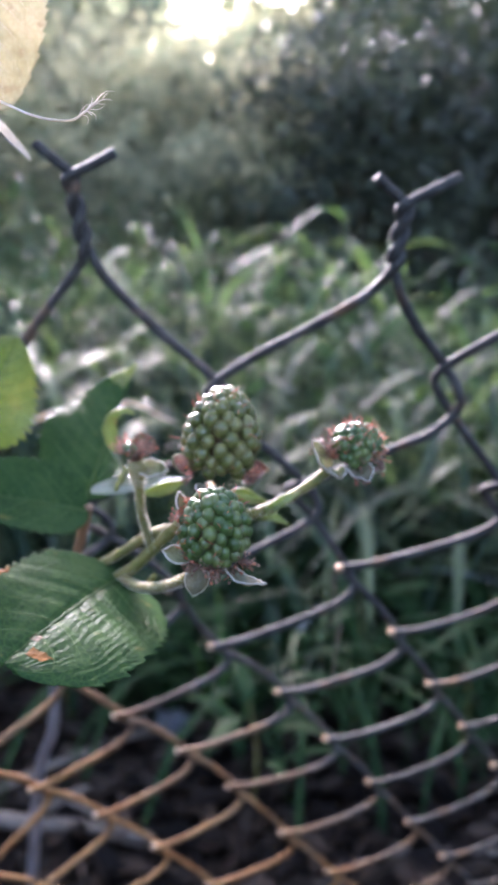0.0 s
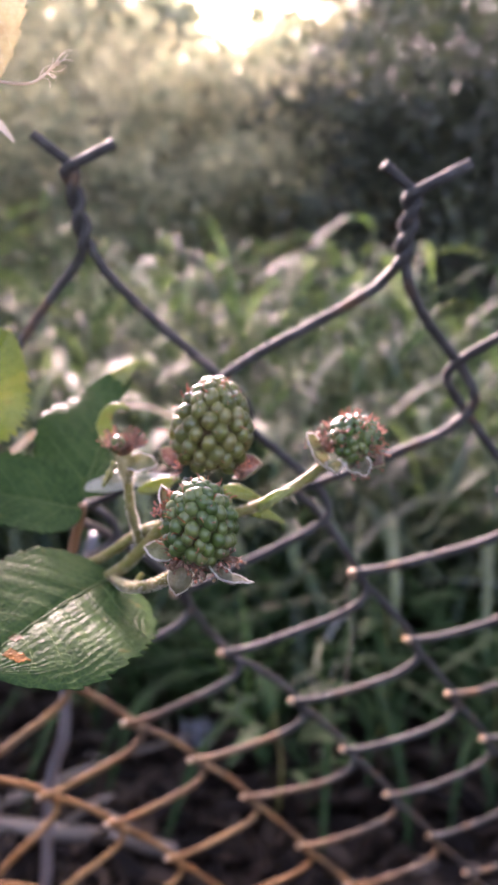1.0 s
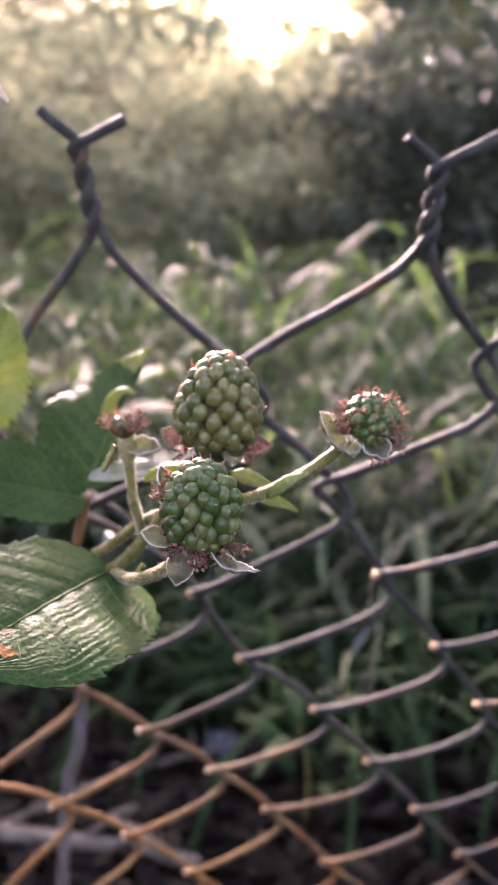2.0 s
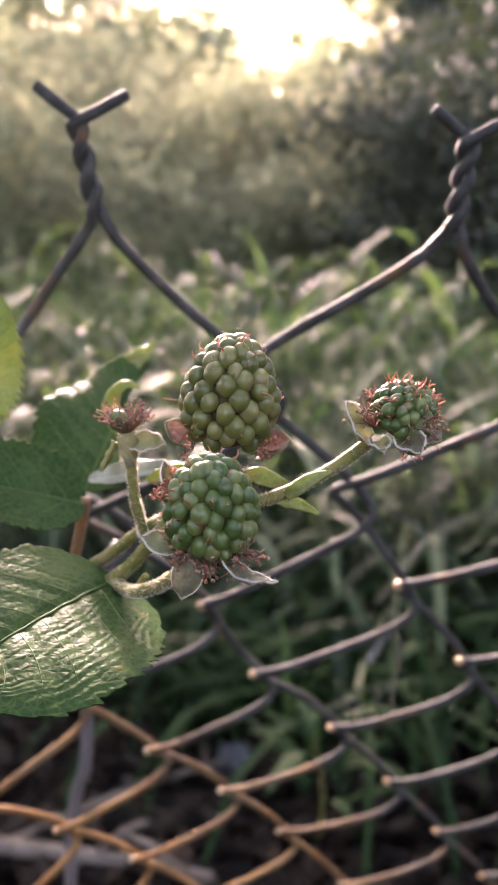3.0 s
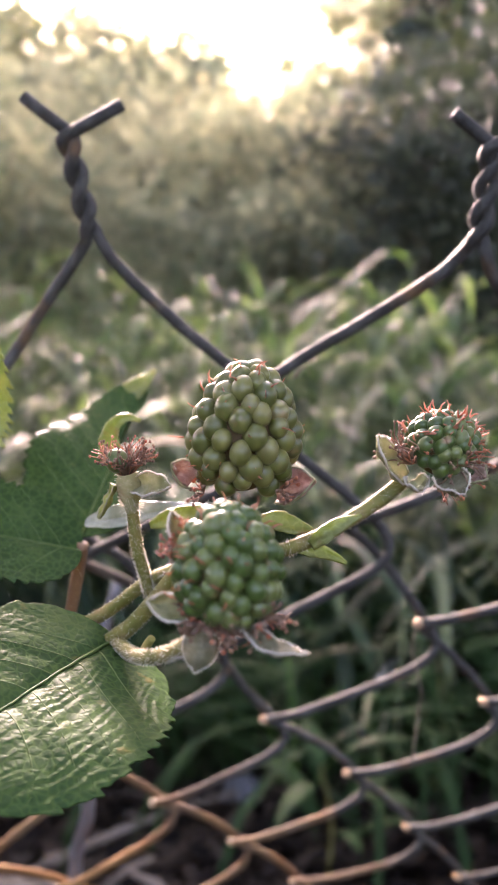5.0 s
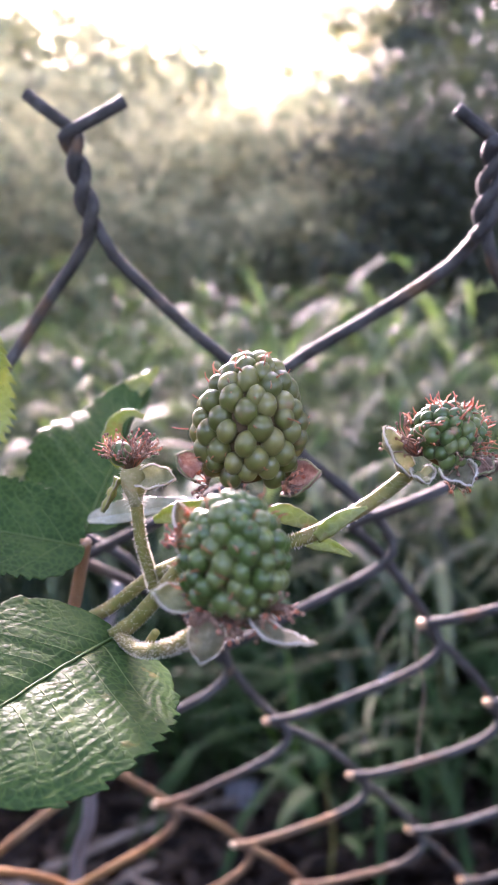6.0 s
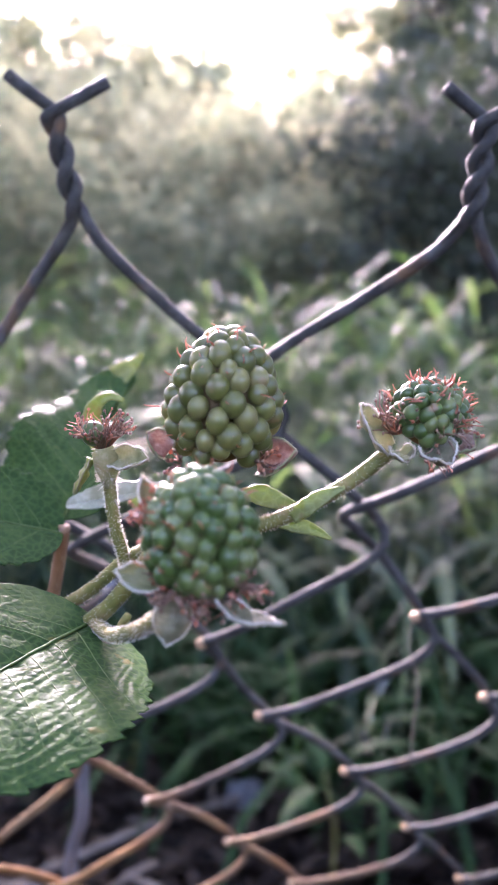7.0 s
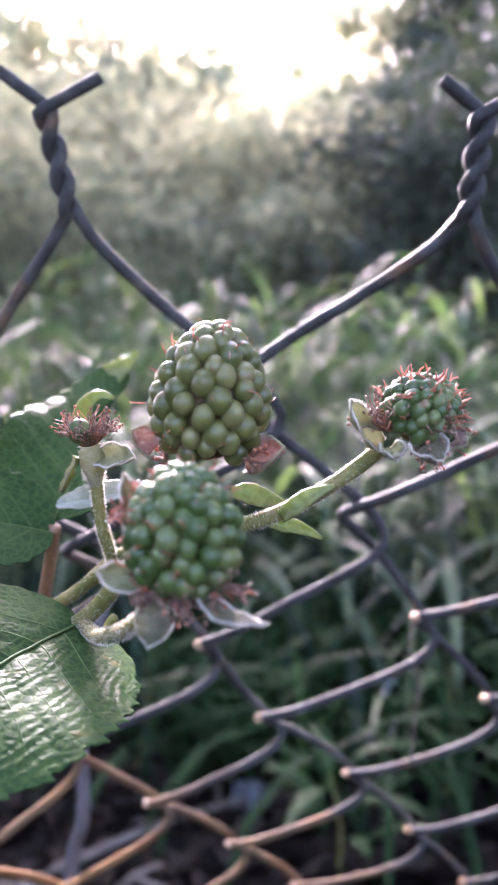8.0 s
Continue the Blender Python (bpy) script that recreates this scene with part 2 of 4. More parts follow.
def net_over(m, scale, pale, strength):
    """The fine net of veinlets over a leaf: cell edges a little paler and sunken."""
    nt = m.node_tree
    bsdf = nt.nodes["Principled BSDF"]
    geo = nt.nodes.new("ShaderNodeNewGeometry")
    warp = nt.nodes.new("ShaderNodeTexNoise")
    warp.inputs["Scale"].default_value = scale * 0.7
    nt.links.new(geo.outputs["Position"], warp.inputs["Vector"])
    add = nt.nodes.new("ShaderNodeVectorMath")
    add.operation = "MULTIPLY_ADD"
    nt.links.new(warp.outputs["Color"], add.inputs[0])
    add.inputs[1].default_value = (0.7 / scale, 0.7 / scale, 0.7 / scale)
    nt.links.new(geo.outputs["Position"], add.inputs[2])
    cells = nt.nodes.new("ShaderNodeTexVoronoi")
    cells.feature = "DISTANCE_TO_EDGE"
    cells.inputs["Scale"].default_value = scale
    nt.links.new(add.outputs[0], cells.inputs["Vector"])
    edge = nt.nodes.new("ShaderNodeMapRange")
    edge.inputs["From Min"].default_value, edge.inputs["From Max"].default_value = 0.0, 0.16
    edge.inputs["To Min"].default_value, edge.inputs["To Max"].default_value = 0.55, 0.0
    nt.links.new(cells.outputs["Distance"], edge.inputs["Value"])
    old = bsdf.inputs["Base Color"].links[0].from_socket
    mx = nt.nodes.new("ShaderNodeMix")
    mx.data_type = "RGBA"
    nt.links.new(edge.outputs[0], mx.inputs[0])
    nt.links.new(old, mx.inputs[6])
    mx.inputs[7].default_value = (*pale, 1)
    nt.links.new(mx.outputs[2], bsdf.inputs["Base Color"])
    bump = nt.nodes.new("ShaderNodeBump")
    bump.inputs["Strength"].default_value, bump.inputs["Distance"].default_value = strength, 0.0003
    nt.links.new(cells.outputs["Distance"], bump.inputs["Height"])
    nt.links.new(bsdf.inputs["Normal"].links[0].from_socket, bump.inputs["Normal"])
    nt.links.new(bump.outputs[0], bsdf.inputs["Normal"])


net_over(M["leaf"], 800, (0.05, 0.095, 0.026), 0.45)
net_over(M["leaf_old"], 800, (0.24, 0.26, 0.08), 0.4)
net_over(M["leaf_thin"], 900, (0.34, 0.27, 0.15), 0.4)

# ---- builders ----
WORLD = {}


def thing(name, place, label, category, group="", kind=""):
    ob = new(name)
    ob.location = place
    ob.empty_display_size = 0.02
    WORLD[ob] = Vector(place)
    return tagged(ob, label, category, group, kind)


def under(ob, parent):
    ob.parent = parent
    ob.matrix_parent_inverse = Matrix.Translation(-WORLD[parent])
    return ob


def solid(name, verts, faces, mat, parent=None, label="", smooth=True):
    """One mesh object out of points in the world, with its origin amid them."""
    v = np.asarray(verts, dtype=float)
    mid = (v.min(0) + v.max(0)) / 2
    me = bpy.data.meshes.new(name)
    me.from_pydata((v - mid).tolist(), [], faces)
    if smooth:
        me.polygons.foreach_set("use_smooth", [True] * len(me.polygons))
    me.materials.append(mat)
    ob = new(name, me)
    ob.location = mid
    WORLD[ob] = Vector(mid)
    if parent is not None:
        under(ob, parent)
    if label:
        ob["label"] = label
    return ob


def spline(points, n):
    """n points along a smooth line through the given ones."""
    p = [Vector(q) for q in points]
    p = [p[0] * 2 - p[1]] + p + [p[-1] * 2 - p[-2]]
    out = []
    spans = len(p) - 3
    for k in range(n):
        f = k / (n - 1) * spans
        i = min(int(f), spans - 1)
        t = f - i
        a, b, c, d = p[i:i + 4]
        out.append(0.5 * ((2 * b) + (c - a) * t + (2 * a - 5 * b + 4 * c - d) * t * t + (3 * b - a - 3 * c + d) * t ** 3))
    return out


def tube(points, radii, sides=8):
    """A closed, tapered tube along points: verts and faces."""
    pts = [Vector(p) for p in points]
    n = len(pts)
    if not hasattr(radii, "__len__"):
        radii = [radii] * n
    verts, faces = [], []
    t0 = (pts[1] - pts[0]).normalized()
    side = t0.orthogonal().normalized()
    for i in range(n):
        t = (pts[min(i + 1, n - 1)] - pts[max(i - 1, 0)]).normalized()
        side = (side - t * side.dot(t))
        side = side.normalized() if side.length > 1e-9 else t.orthogonal().normalized()
        up = t.cross(side)
        for k in range(sides):
            a = 2 * math.pi * k / sides
            verts.append(pts[i] + (side * math.cos(a) + up * math.sin(a)) * radii[i])
    for i in range(n - 1):
        for k in range(sides):
            a, b = i * sides + k, i * sides + (k + 1) % sides
            faces.append((a, b, b + sides, a + sides))
    faces.append(tuple(range(sides))[::-1])
    faces.append(tuple(range((n - 1) * sides, n * sides)))
    return verts, faces


def merged(pieces):
    verts, faces = [], []
    for v, f in pieces:
        o = len(verts)
        verts.extend(v)
        faces.extend(tuple(i + o for i in q) for q in f)
    return verts, faces


def fuzz(points, radius, count, length, rng, spread=1.0):
    """Short fine hairs standing out from a line."""
    pieces = []
    for _ in range(count):
        i = rng.randrange(len(points) - 1)
        p = Vector(points[i]).lerp(Vector(points[i + 1]), rng.random())
        d = Vector((rng.gauss(0, 1), rng.gauss(0, 1), rng.gauss(0, 1)))
        t = (Vector(points[i + 1]) - Vector(points[i])).normalized()
        d = (d - t * d.dot(t)).normalized() + t * rng.uniform(-0.5, 0.5) * spread
        q = p + d.normalized() * (radius + length * rng.uniform(0.4, 1.0))
        pieces.append(tube([p + d * radius * 0.7, q], [0.000038, 0.000015], 3))
    return merged(pieces)


# ---- ground ----
def ground_height(x, y):
    return 0.02 * noise.noise((x * 1.7, y * 1.7, 0.3)) + 0.008 * noise.noise((x * 9, y * 9, 2.0))


def build_ground():
    n = 90
    c = [math.sinh(k / n * 7.0) * 0.55 for k in range(-n, n + 1)]
    verts = []
    for y in c:
        for x in c:
            far = max(abs(x), abs(y))
            verts.append((x, y + 0.8, ground_height(x, y + 0.8) if far < 30 else 0.0))
    w = len(c)
    faces = [(r * w + k, r * w + k + 1, r * w + k + w + 1, r * w + k + w) for r in range(w - 1) for k in range(w - 1)]
    return tagged(solid("ground", verts, faces, M["soil"]), "bare soil with shade put into its dark tone, under grass and fallen leaves", "ground", kind="structure")


build_ground()


def build_hedge():
    """A tall clipped hedge, unseen, added behind the path to cut low skylight."""
    rows, cols, verts, faces = 14, 60, [], []
    for r in range(2 * rows + 1):
        up = min(r, 2 * rows - r) / rows
        for c in range(cols + 1):
            a = radians(-35 + 250 * c / cols)
            far = 5.5 + (0.7 if r > rows else 0.0) + 0.25 * noise.noise((c * 0.7, r * 0.9, 5.0))
            verts.append((far * math.cos(-a), 0.8 + far * math.sin(-a), 1.5 * up + (0.3 * noise.noise((c * 0.5, 3, 0)) if up > 0.9 else 0) - 0.03))
    w = cols + 1
    faces = [(r * w + c, r * w + c + 1, (r + 1) * w + c + 1, (r + 1) * w + c) for r in range(2 * rows) for c in range(cols)]
    return tagged(solid("hedge_wall", verts, faces, M["weed"]), "unseen dark green hedge added to cut low skylight from behind", "hedge", kind="structure")


build_hedge()


# ---- chain-link fence ----
WIRE = 0.00127


FENCE = np.array([
    (0.033768, 0.030257, -0.008903, -0.000861, 0.000651, -0.000097, -0.000185, 0.000427, -0.000090, 0.000053),
    (0.279291, 0.002304, 0.022095, -0.000850, 0.002449, 0.000323, -0.000002, 0.000005, -0.000003, 0.000001),
    (0.612679, 0.001525, -0.032351, -0.000178, -0.000132, -0.000156, 0.000215, 0.000011, -0.000190, -0.000121),
])
# local bends of the mesh: column, row, and the push there
DENTS = [(-1, -3, (0.0045, 0.0, -0.0055)), (-3, -3, (-0.0036, 0.0, 0.0028)), (-2, 0, (0.0052, 0.0, -0.0022)), (0, -2, (-0.0022, 0.0, 0.0034)), (0, 4, (-0.0022, 0.0, 0.0028)),
         (-1, 1, (-0.0040, 0.0, -0.0028)), (-2, 2, (0.0, 0.0, -0.0020)), (0, 0, (-0.0018, 0.0, 0.0))]


def fence_point(i, j, n=0.0):
    """Place on the slumped mesh: i columns across, j rows down, n metres towards the path."""
    if abs(i) > 10.6:                                         # straight on to both sides
        end = math.copysign(10.6, i)
        return fence_point(end, j, n) + Vector(((i - end) * 0.031, (i - end) * 0.004, 0.0))
    ci, cj = min(max(i, -4.0), 3.0), min(max(j, -3.0), 5.0)

    def basis(a, b):
        return np.array([1, a, b, a * a, a * b, b * b, a ** 3, a * a * b, a * b * b, b ** 3])

    def at(a, b):
        p = FENCE @ basis(a, b)
        for di, dj, push in DENTS:
            p = p + np.array(push) * math.exp(-((a - di) ** 2 + (b - dj) ** 2) / 0.7)
        return p
    p = at(ci, cj)
    if i != ci or j != cj:
        p = p + (at(ci + 0.01, cj) - at(ci - 0.01, cj)) / 0.02 * (i - ci) + (at(ci, cj + 0.01) - at(ci, cj - 0.01)) / 0.02 * (j - cj)
    if n:
        du = at(ci + 0.05, cj) - at(ci - 0.05, cj)
        dv = at(ci, cj + 0.05) - at(ci, cj - 0.05)
        nn = np.cross(du, dv)
        nn /= np.linalg.norm(nn)
        if nn[1] > 0:
            nn = -nn
        p = p + nn * n
    return Vector(p)


def build_fence():
    fence = thing("chain_link_fence", fence_point(0, 16), "slumped chain-link fence of weathered, partly rusty wire", "fence")
    top = -3
    for c in range(-22, 22):
        start = c if (c + top) % 2 == 0 else c + 1      # column of its top knot
        left_start = start == c
        pts, bends = [], []
        # bends from the top knot down to the soil
        rows_n, per = 21, 16
        for k in range(rows_n * per + 1):
            ph = math.pi * k / per + (math.pi if left_start else 0.0)
            u = 0.5 + 0.5 * math.asin(0.975 * math.cos(ph)) / math.asin(0.975)
            fade = min(1.0, max(0.0, k / per - (0.25 if left_start else 0.9)))
            if k < per * 0.5:
                u = k / per if left_start else 1 - k / per
            loose = (0.27 + 0.20 * min(1.0, max(0.0, -0.2 - (top + k / per)))) * fade
            side = math.tanh(1.6 * math.sin(ph)) / math.tanh(1.6)
            j = top + k / per + 0.28 * u * fade
            p = fence_point(c + u * (1 + loose), j, side * (0.0042 if j > -0.5 else 0.0042 - 0.0011 * min(2.5, -0.5 - j)) * fade)
            if p.z < 0.005:
                break
            if c > -6 and c < 5 and -0.6 < j < 9 and math.cos(ph) < -0.999:
                bends.append(len(pts))
            pts.append(p)
        # the twisted pair and its cut ends above the knot
        fork = fence_point(start, top)
        rng = random.Random(start * 7 + 3)
        lean = TWISTS.get(start, (rng.uniform(-0.003, 0.003), -0.004, 0.018, 0.012, 0.012))
        axis = Vector(lean[:3])
        turns = 1.6
        s1 = (Vector((1, 0, 0)) - axis.normalized() * axis.normalized().x).normalized()
        s2 = axis.normalized().cross(s1)
        head = []
        sign = -1.0 if not left_start else 1.0
        for k in range(26):
            f = k / 25
            a = turns * 2 * math.pi * f + (0 if sign > 0 else math.pi)
            head.append(fork + axis * f + (s1 * math.cos(a) + s2 * math.sin(a)) * WIRE * 0.98)
        end = (head[-1] - (fork + axis)).normalized()
        tip_len = lean[4] if sign > 0 else lean[3]
        way = Vector((sign, 0.1 * sign, 0.62 + 0.25 * (tip_len < 0.012))).normalized()
        last = fork + axis
        head += [last + way * tip_len * 0.3 + end * WIRE * 0.8, last + way * tip_len * 0.65 + end * WIRE * 0.3, last + way * tip_len]
        line = spline(list(reversed(head)), 60) + pts[2:]
        line_v, line_f = tube(line, WIRE, 8)
        strand = solid("strand", line_v, line_f, M["wire"], fence)
        # a bright sleeve at each left bend imitates the sun's glint there
        for at in bends:
            if 2 <= at < len(pts) - 2:
                glint_v, glint_f = tube(spline(pts[at - 1:at + 2], 7), [WIRE * q for q in (0.95, 1.03, 1.05, 1.06, 1.05, 1.03, 0.95)], 10)
                solid("worn_bend", glint_v, glint_f, M["bend_glint"], strand, "bright sleeve that paints the sun's glint on the bend")


# lean of each twisted pair, and the length of its cut ends
TWISTS = {
    -3: (-0.0042, -0.003, 0.0190, 0.0115, 0.0125),
    -1: (0.0013, -0.004, 0.0165, 0.0098, 0.0148),
}


build_fence()


# ---- bramble ----
def leaflet(parent, base, tip, normal, half, fold=0.25, other=None, narrow=1.0, droop=0.05, bite=0.11, patches=(), seed=0, mat="leaf", veins=7, teeth=13, wide=0.40, full=0.62, name="leaflet", label="", cup=0.0, skew=0.0, wide_b=None, ripple=1.0, base_curl=0.0, wavy=1.0, least=0.0, broad=1.0, heart=0.0, across=64):
    """A toothed, quilted leaf blade between base and tip, folded along its midrib."""
    base, tip = Vector(base), Vector(tip)
    ex = tip - base
    length = ex.length
    ex.normalize()
    ez = Vector(normal)
    ez = (ez - ex * ez.dot(ex)).normalized()
    ey = ez.cross(ex)
    rng = random.Random(seed)
    off = rng.uniform(0, 9)

    def outline(a, b):
        return (math.sin(math.pi * a ** (math.log(0.5) / math.log(wide_b if wide_b and b > 0 else wide))) ** full) * (1 - 0.12 * a) if 0 < a < 1 else 0.0

    def surface(a, b, lift=0.0):
        w = half * outline(a, b)
        e = abs(b)
        tooth = ((a * teeth + 0.35 * math.sin(a * teeth * 0.9 + off) - 0.25 * e) % 1.0)
        w *= 1 + (bite * (1 - tooth) - 0.4 * bite + 0.3 * bite * ((a * teeth * 2.0) % 1.0)) * max(0, (e - 0.75) / 0.25)
        y = b * w * (1.0 if b > 0 else max(least, narrow * (1 - skew * a))) * (broad if b > 0 else 1.0)
        ph = (a - 0.26 * e) * (veins + 1)
        quilt = abs(math.sin(math.pi * ph)) ** 0.8 * (1 - 0.4 * e) * half * (0.022 if b > 0 else 0.010)
        quilt += ripple * half * (0.010 if b > 0 else 0.004) * math.sin(e * 72 + 6.0 * noise.noise((a * 6, b * 5, off))) * min(1, e * 4) * (0.6 + noise.noise((a * 5, b * 4, off + 7)))
        calm = min(1.0, 0.1 + max(0.0, a - 0.1) / 0.22)
        quilt *= calm
        rib = -half * 0.025 * math.exp(-(e / 0.09) ** 2)
        wave = wavy * half * 0.05 * e * math.sin(a * 9 + off + (2.0 if b > 0 else 0)) + half * 0.05 * noise.noise((a * 4 + off, b * 2, off))
        z = (fold if b > 0 or other is None else other) * abs(y) - droop * length * (a * a) * 1.0 + cup * length * a * (1 - a) + quilt + rib + wave * e * calm + lift - base_curl * half * max(0.0, b) ** 2 * max(0.0, 1 - a / 0.36) ** 1.3
        back = heart * length * max(0.0, b) * max(0.0, 1 - a / 0.3) ** 1.5
        return base + ex * (length * a - back) + ey * y + ez * z

    na, nb = 110, across
    verts = [surface(min(max((i / na), 0.002), 0.998), -1 + 2 * j / nb) for i in range(na + 1) for j in range(nb + 1)]
    faces = [(i * (nb + 1) + j, i * (nb + 1) + j + 1, (i + 1) * (nb + 1) + j + 1, (i + 1) * (nb + 1) + j) for i in range(na) for j in range(nb)]
    ob = solid(name, verts, faces, M[mat], parent, label)
    mod = ob.modifiers.new("thickness", "SOLIDIFY")
    mod.thickness, mod.offset = 0.00016, 0
    for a0, a1, b0, b1, stain in patches:
        pv, pf, n = [], [], 14
        for i in range(n + 1):
            for j in range(n + 1):
                u, w = i / n * 2 - 1, j / n * 2 - 1
                shrink = (1 - 0.5 * max(abs(u), abs(w)) * (1 - 1 / max(1.0, math.hypot(u, w)))) * (0.85 + 0.4 * noise.noise((u * 2, w * 2, seed)))
                pv.append(surface((a0 + a1) / 2 + u * shrink * (a1 - a0) / 2, (b0 + b1) / 2 + w * shrink * (b1 - b0) / 2, 0.00012 + 0.00025 * abs(noise.noise((u * 4, w * 4, 3)))))
        for i in range(n):
            for j in range(n):
                o = i * (n + 1) + j
                pf.append((o, o + 1, o + n + 2, o + n + 1))
        solid("stain", pv, pf, M[stain], ob, "shrivelled brown patch")
    mid = [surface(0.01 + 0.97 * k / 24, 0.0, half * 0.018) for k in range(25)]
    v, f = tube(mid, [half * 0.018 * (1 - 0.75 * k / 24) for k in range(25)], 6)
    solid("vein", v, f, M["dry" if mat in ("leaf_thin", "dry") else "vein"], ob)
    for k in range(1, veins + 1):
        a0 = k / (veins + 1) * 0.86
        for s in (-1, 1):
            line = [surface(min(a0 + 0.26 * (e / 9) ** 1.15, 0.985), s * 0.93 * e / 9, 0.00006) for e in range(10)]
            v, f = tube(line, [half * 0.0085 * (1 - 0.7 * e / 9) for e in range(10)], 5)
            solid("vein", v, f, M["dry" if mat in ("leaf_thin", "dry") else "vein"], ob)
    return ob


def stem(parent, points, r0, r1, hairs=0, mat="stem", name="stem", label="", seed=1, hair_length=0.00038):
    line = spline(points, max(12, 6 * len(points)))
    n = len(line)
    rad = [r0 + (r1 - r0) * k / (n - 1) + 0.08 * r0 * noise.noise(line[k] * 400) for k in range(n)]
    v, f = tube(line, rad, 10)
    ob = solid(name, v, f, M[mat], parent, label)
    if hairs:
        hv, hf = fuzz(line, (r0 + r1) / 2, hairs * 2, hair_length, random.Random(seed))
        tagged(solid("hairs", hv, hf, M["hair"], ob), "fine pale glandular hairs", kind="stuff")
    return ob


def drupelet_mesh(name, mat, seed):
    bm = bmesh.new()
    bmesh.ops.create_icosphere(bm, subdivisions=3, radius=1.0)
    for v in bm.verts:
        p = v.co
        p.z += 0.03 * max(0, p.z) ** 4
        p += p.normalized() * 0.05 * noise.noise(p * 1.3 + Vector((seed * 3.1, 0, 0)))
    me = bpy.data.meshes.new(name)
    bm.to_mesh(me)
    bm.free()
    me.polygons.foreach_set("use_smooth", [True] * len(me.polygons))
    me.materials.append(mat)
    return me


def ellipsoid(centre, frame3, rx, rz, n=14, m=20):
    verts, faces = [], []
    for i in range(n + 1):
        th = math.pi * i / n
        for k in range(m):
            a = 2 * math.pi * k / m
            verts.append(centre + frame3 @ Vector((rx * math.sin(th) * math.cos(a), rx * math.sin(th) * math.sin(a), rz * math.cos(th))))
    for i in range(n):
        for k in range(m):
            faces.append((i * m + k, i * m + (k + 1) % m, (i + 1) * m + (k + 1) % m, (i + 1) * m + k))
    return verts, faces


def bristle(base, way, length, r, rng, curl=0.5, sides=4):
    side = way.orthogonal().normalized()
    side = Matrix.Rotation(rng.uniform(0, 6.28), 3, way) @ side
    pts = [base, base + way * length * 0.4, base + way * length * 0.75 + side * length * 0.12 * curl, base + way * length + side * length * 0.4 * curl]
    return tube(pts, [r, r * 0.85, r * 0.6, r * 0.35], sides)


def blackberry(parent, centre, axis, rx, rz, size, mat, seed, label, styles=40, low=2.45, taper=0.18, style_len=0.0016, bias=None, style_r=0.00014):
    """An unripe berry: a core set all round with drupelets in staggered rings, dry red styles among them."""
    rng = random.Random(seed)
    centre, axis = Vector(centre), Vector(axis).normalized()
    turn = axis.to_track_quat("Z", "Y").to_matrix()
    v, f = ellipsoid(centre, turn, rx * 0.80, rz * 0.84)
    berry = solid("blackberry", v, f, M["core"], parent, label)
    shapes = [drupelet_mesh("drupelet", M[mat], seed * 10 + k) for k in range(4)]
    count = round(2 * math.pi * rx * (0.45 * rx + 0.55 * rz) * (1 - math.cos(low)) / (2.75 * size * size))
    spots = []
    for i in range(count):
        z = 1 - (i + 0.35) / count * (1 - math.cos(low))
        t2 = math.acos(max(-1, min(1, z))) + rng.uniform(-0.05, 0.05)
        a = i * 2.39996 + rng.uniform(-0.09, 0.09)
        rr = rx * (1 - taper * max(0, math.cos(t2)))
        local = Vector((rr * math.sin(t2) * math.cos(a), rr * math.sin(t2) * math.sin(a), rz * math.cos(t2)))
        nrm = Vector((local.x / rr ** 2, local.y / rr ** 2, local.z / rz ** 2)).normalized()
        grow = size * rng.uniform(0.86, 1.12) * (0.86 if i < 4 else 1.0) * (1 - 0.15 * max(0, (t2 - 1.9)))
        spots.append((local, nrm, grow))
    for local, nrm, grow in spots:
        # its long side runs along the berry
        up = Vector((0, 0, 1)) - nrm * nrm.z
        up = up.normalized() if up.length > 1e-3 else Vector((1, 0, 0))
        sidev = up.cross(nrm)
        q = Matrix((sidev, up, nrm)).transposed()
        place = centre + turn @ (local - nrm * grow * rng.uniform(0.40, 0.55))
        me = shapes[rng.randrange(4)]
        ob = new("drupelet", me)
        ob.matrix_basis = Matrix.Translation(place) @ (turn @ q).to_4x4() @ Matrix.Diagonal((grow * 0.88 * rng.uniform(0.93, 1.05), grow * 1.03 * rng.uniform(0.95, 1.1), grow * 0.95, 1))
        under(ob, berry)
    for _ in range(styles):
        local, nrm, grow = spots[rng.randrange(len(spots))] if bias is None else max((spots[rng.randrange(len(spots))] for _ in range(2)), key=lambda s: (turn @ s[1]).dot(Vector(bias)))
        way = (turn @ nrm + Vector((rng.gauss(0, 0.45), rng.gauss(0, 0.45), rng.gauss(0, 0.45) + 0.2))).normalized()
        foot = centre + turn @ (local + Vector((rng.gauss(0, 1), rng.gauss(0, 1), rng.gauss(0, 1))) * grow * 0.35)
        sv, sf = bristle(foot - way * 0.0006, way, style_len * rng.uniform(0.7, 1.3), style_r, rng, 0.8)
        solid("style", sv, sf, M["style"], berry)
    return berry


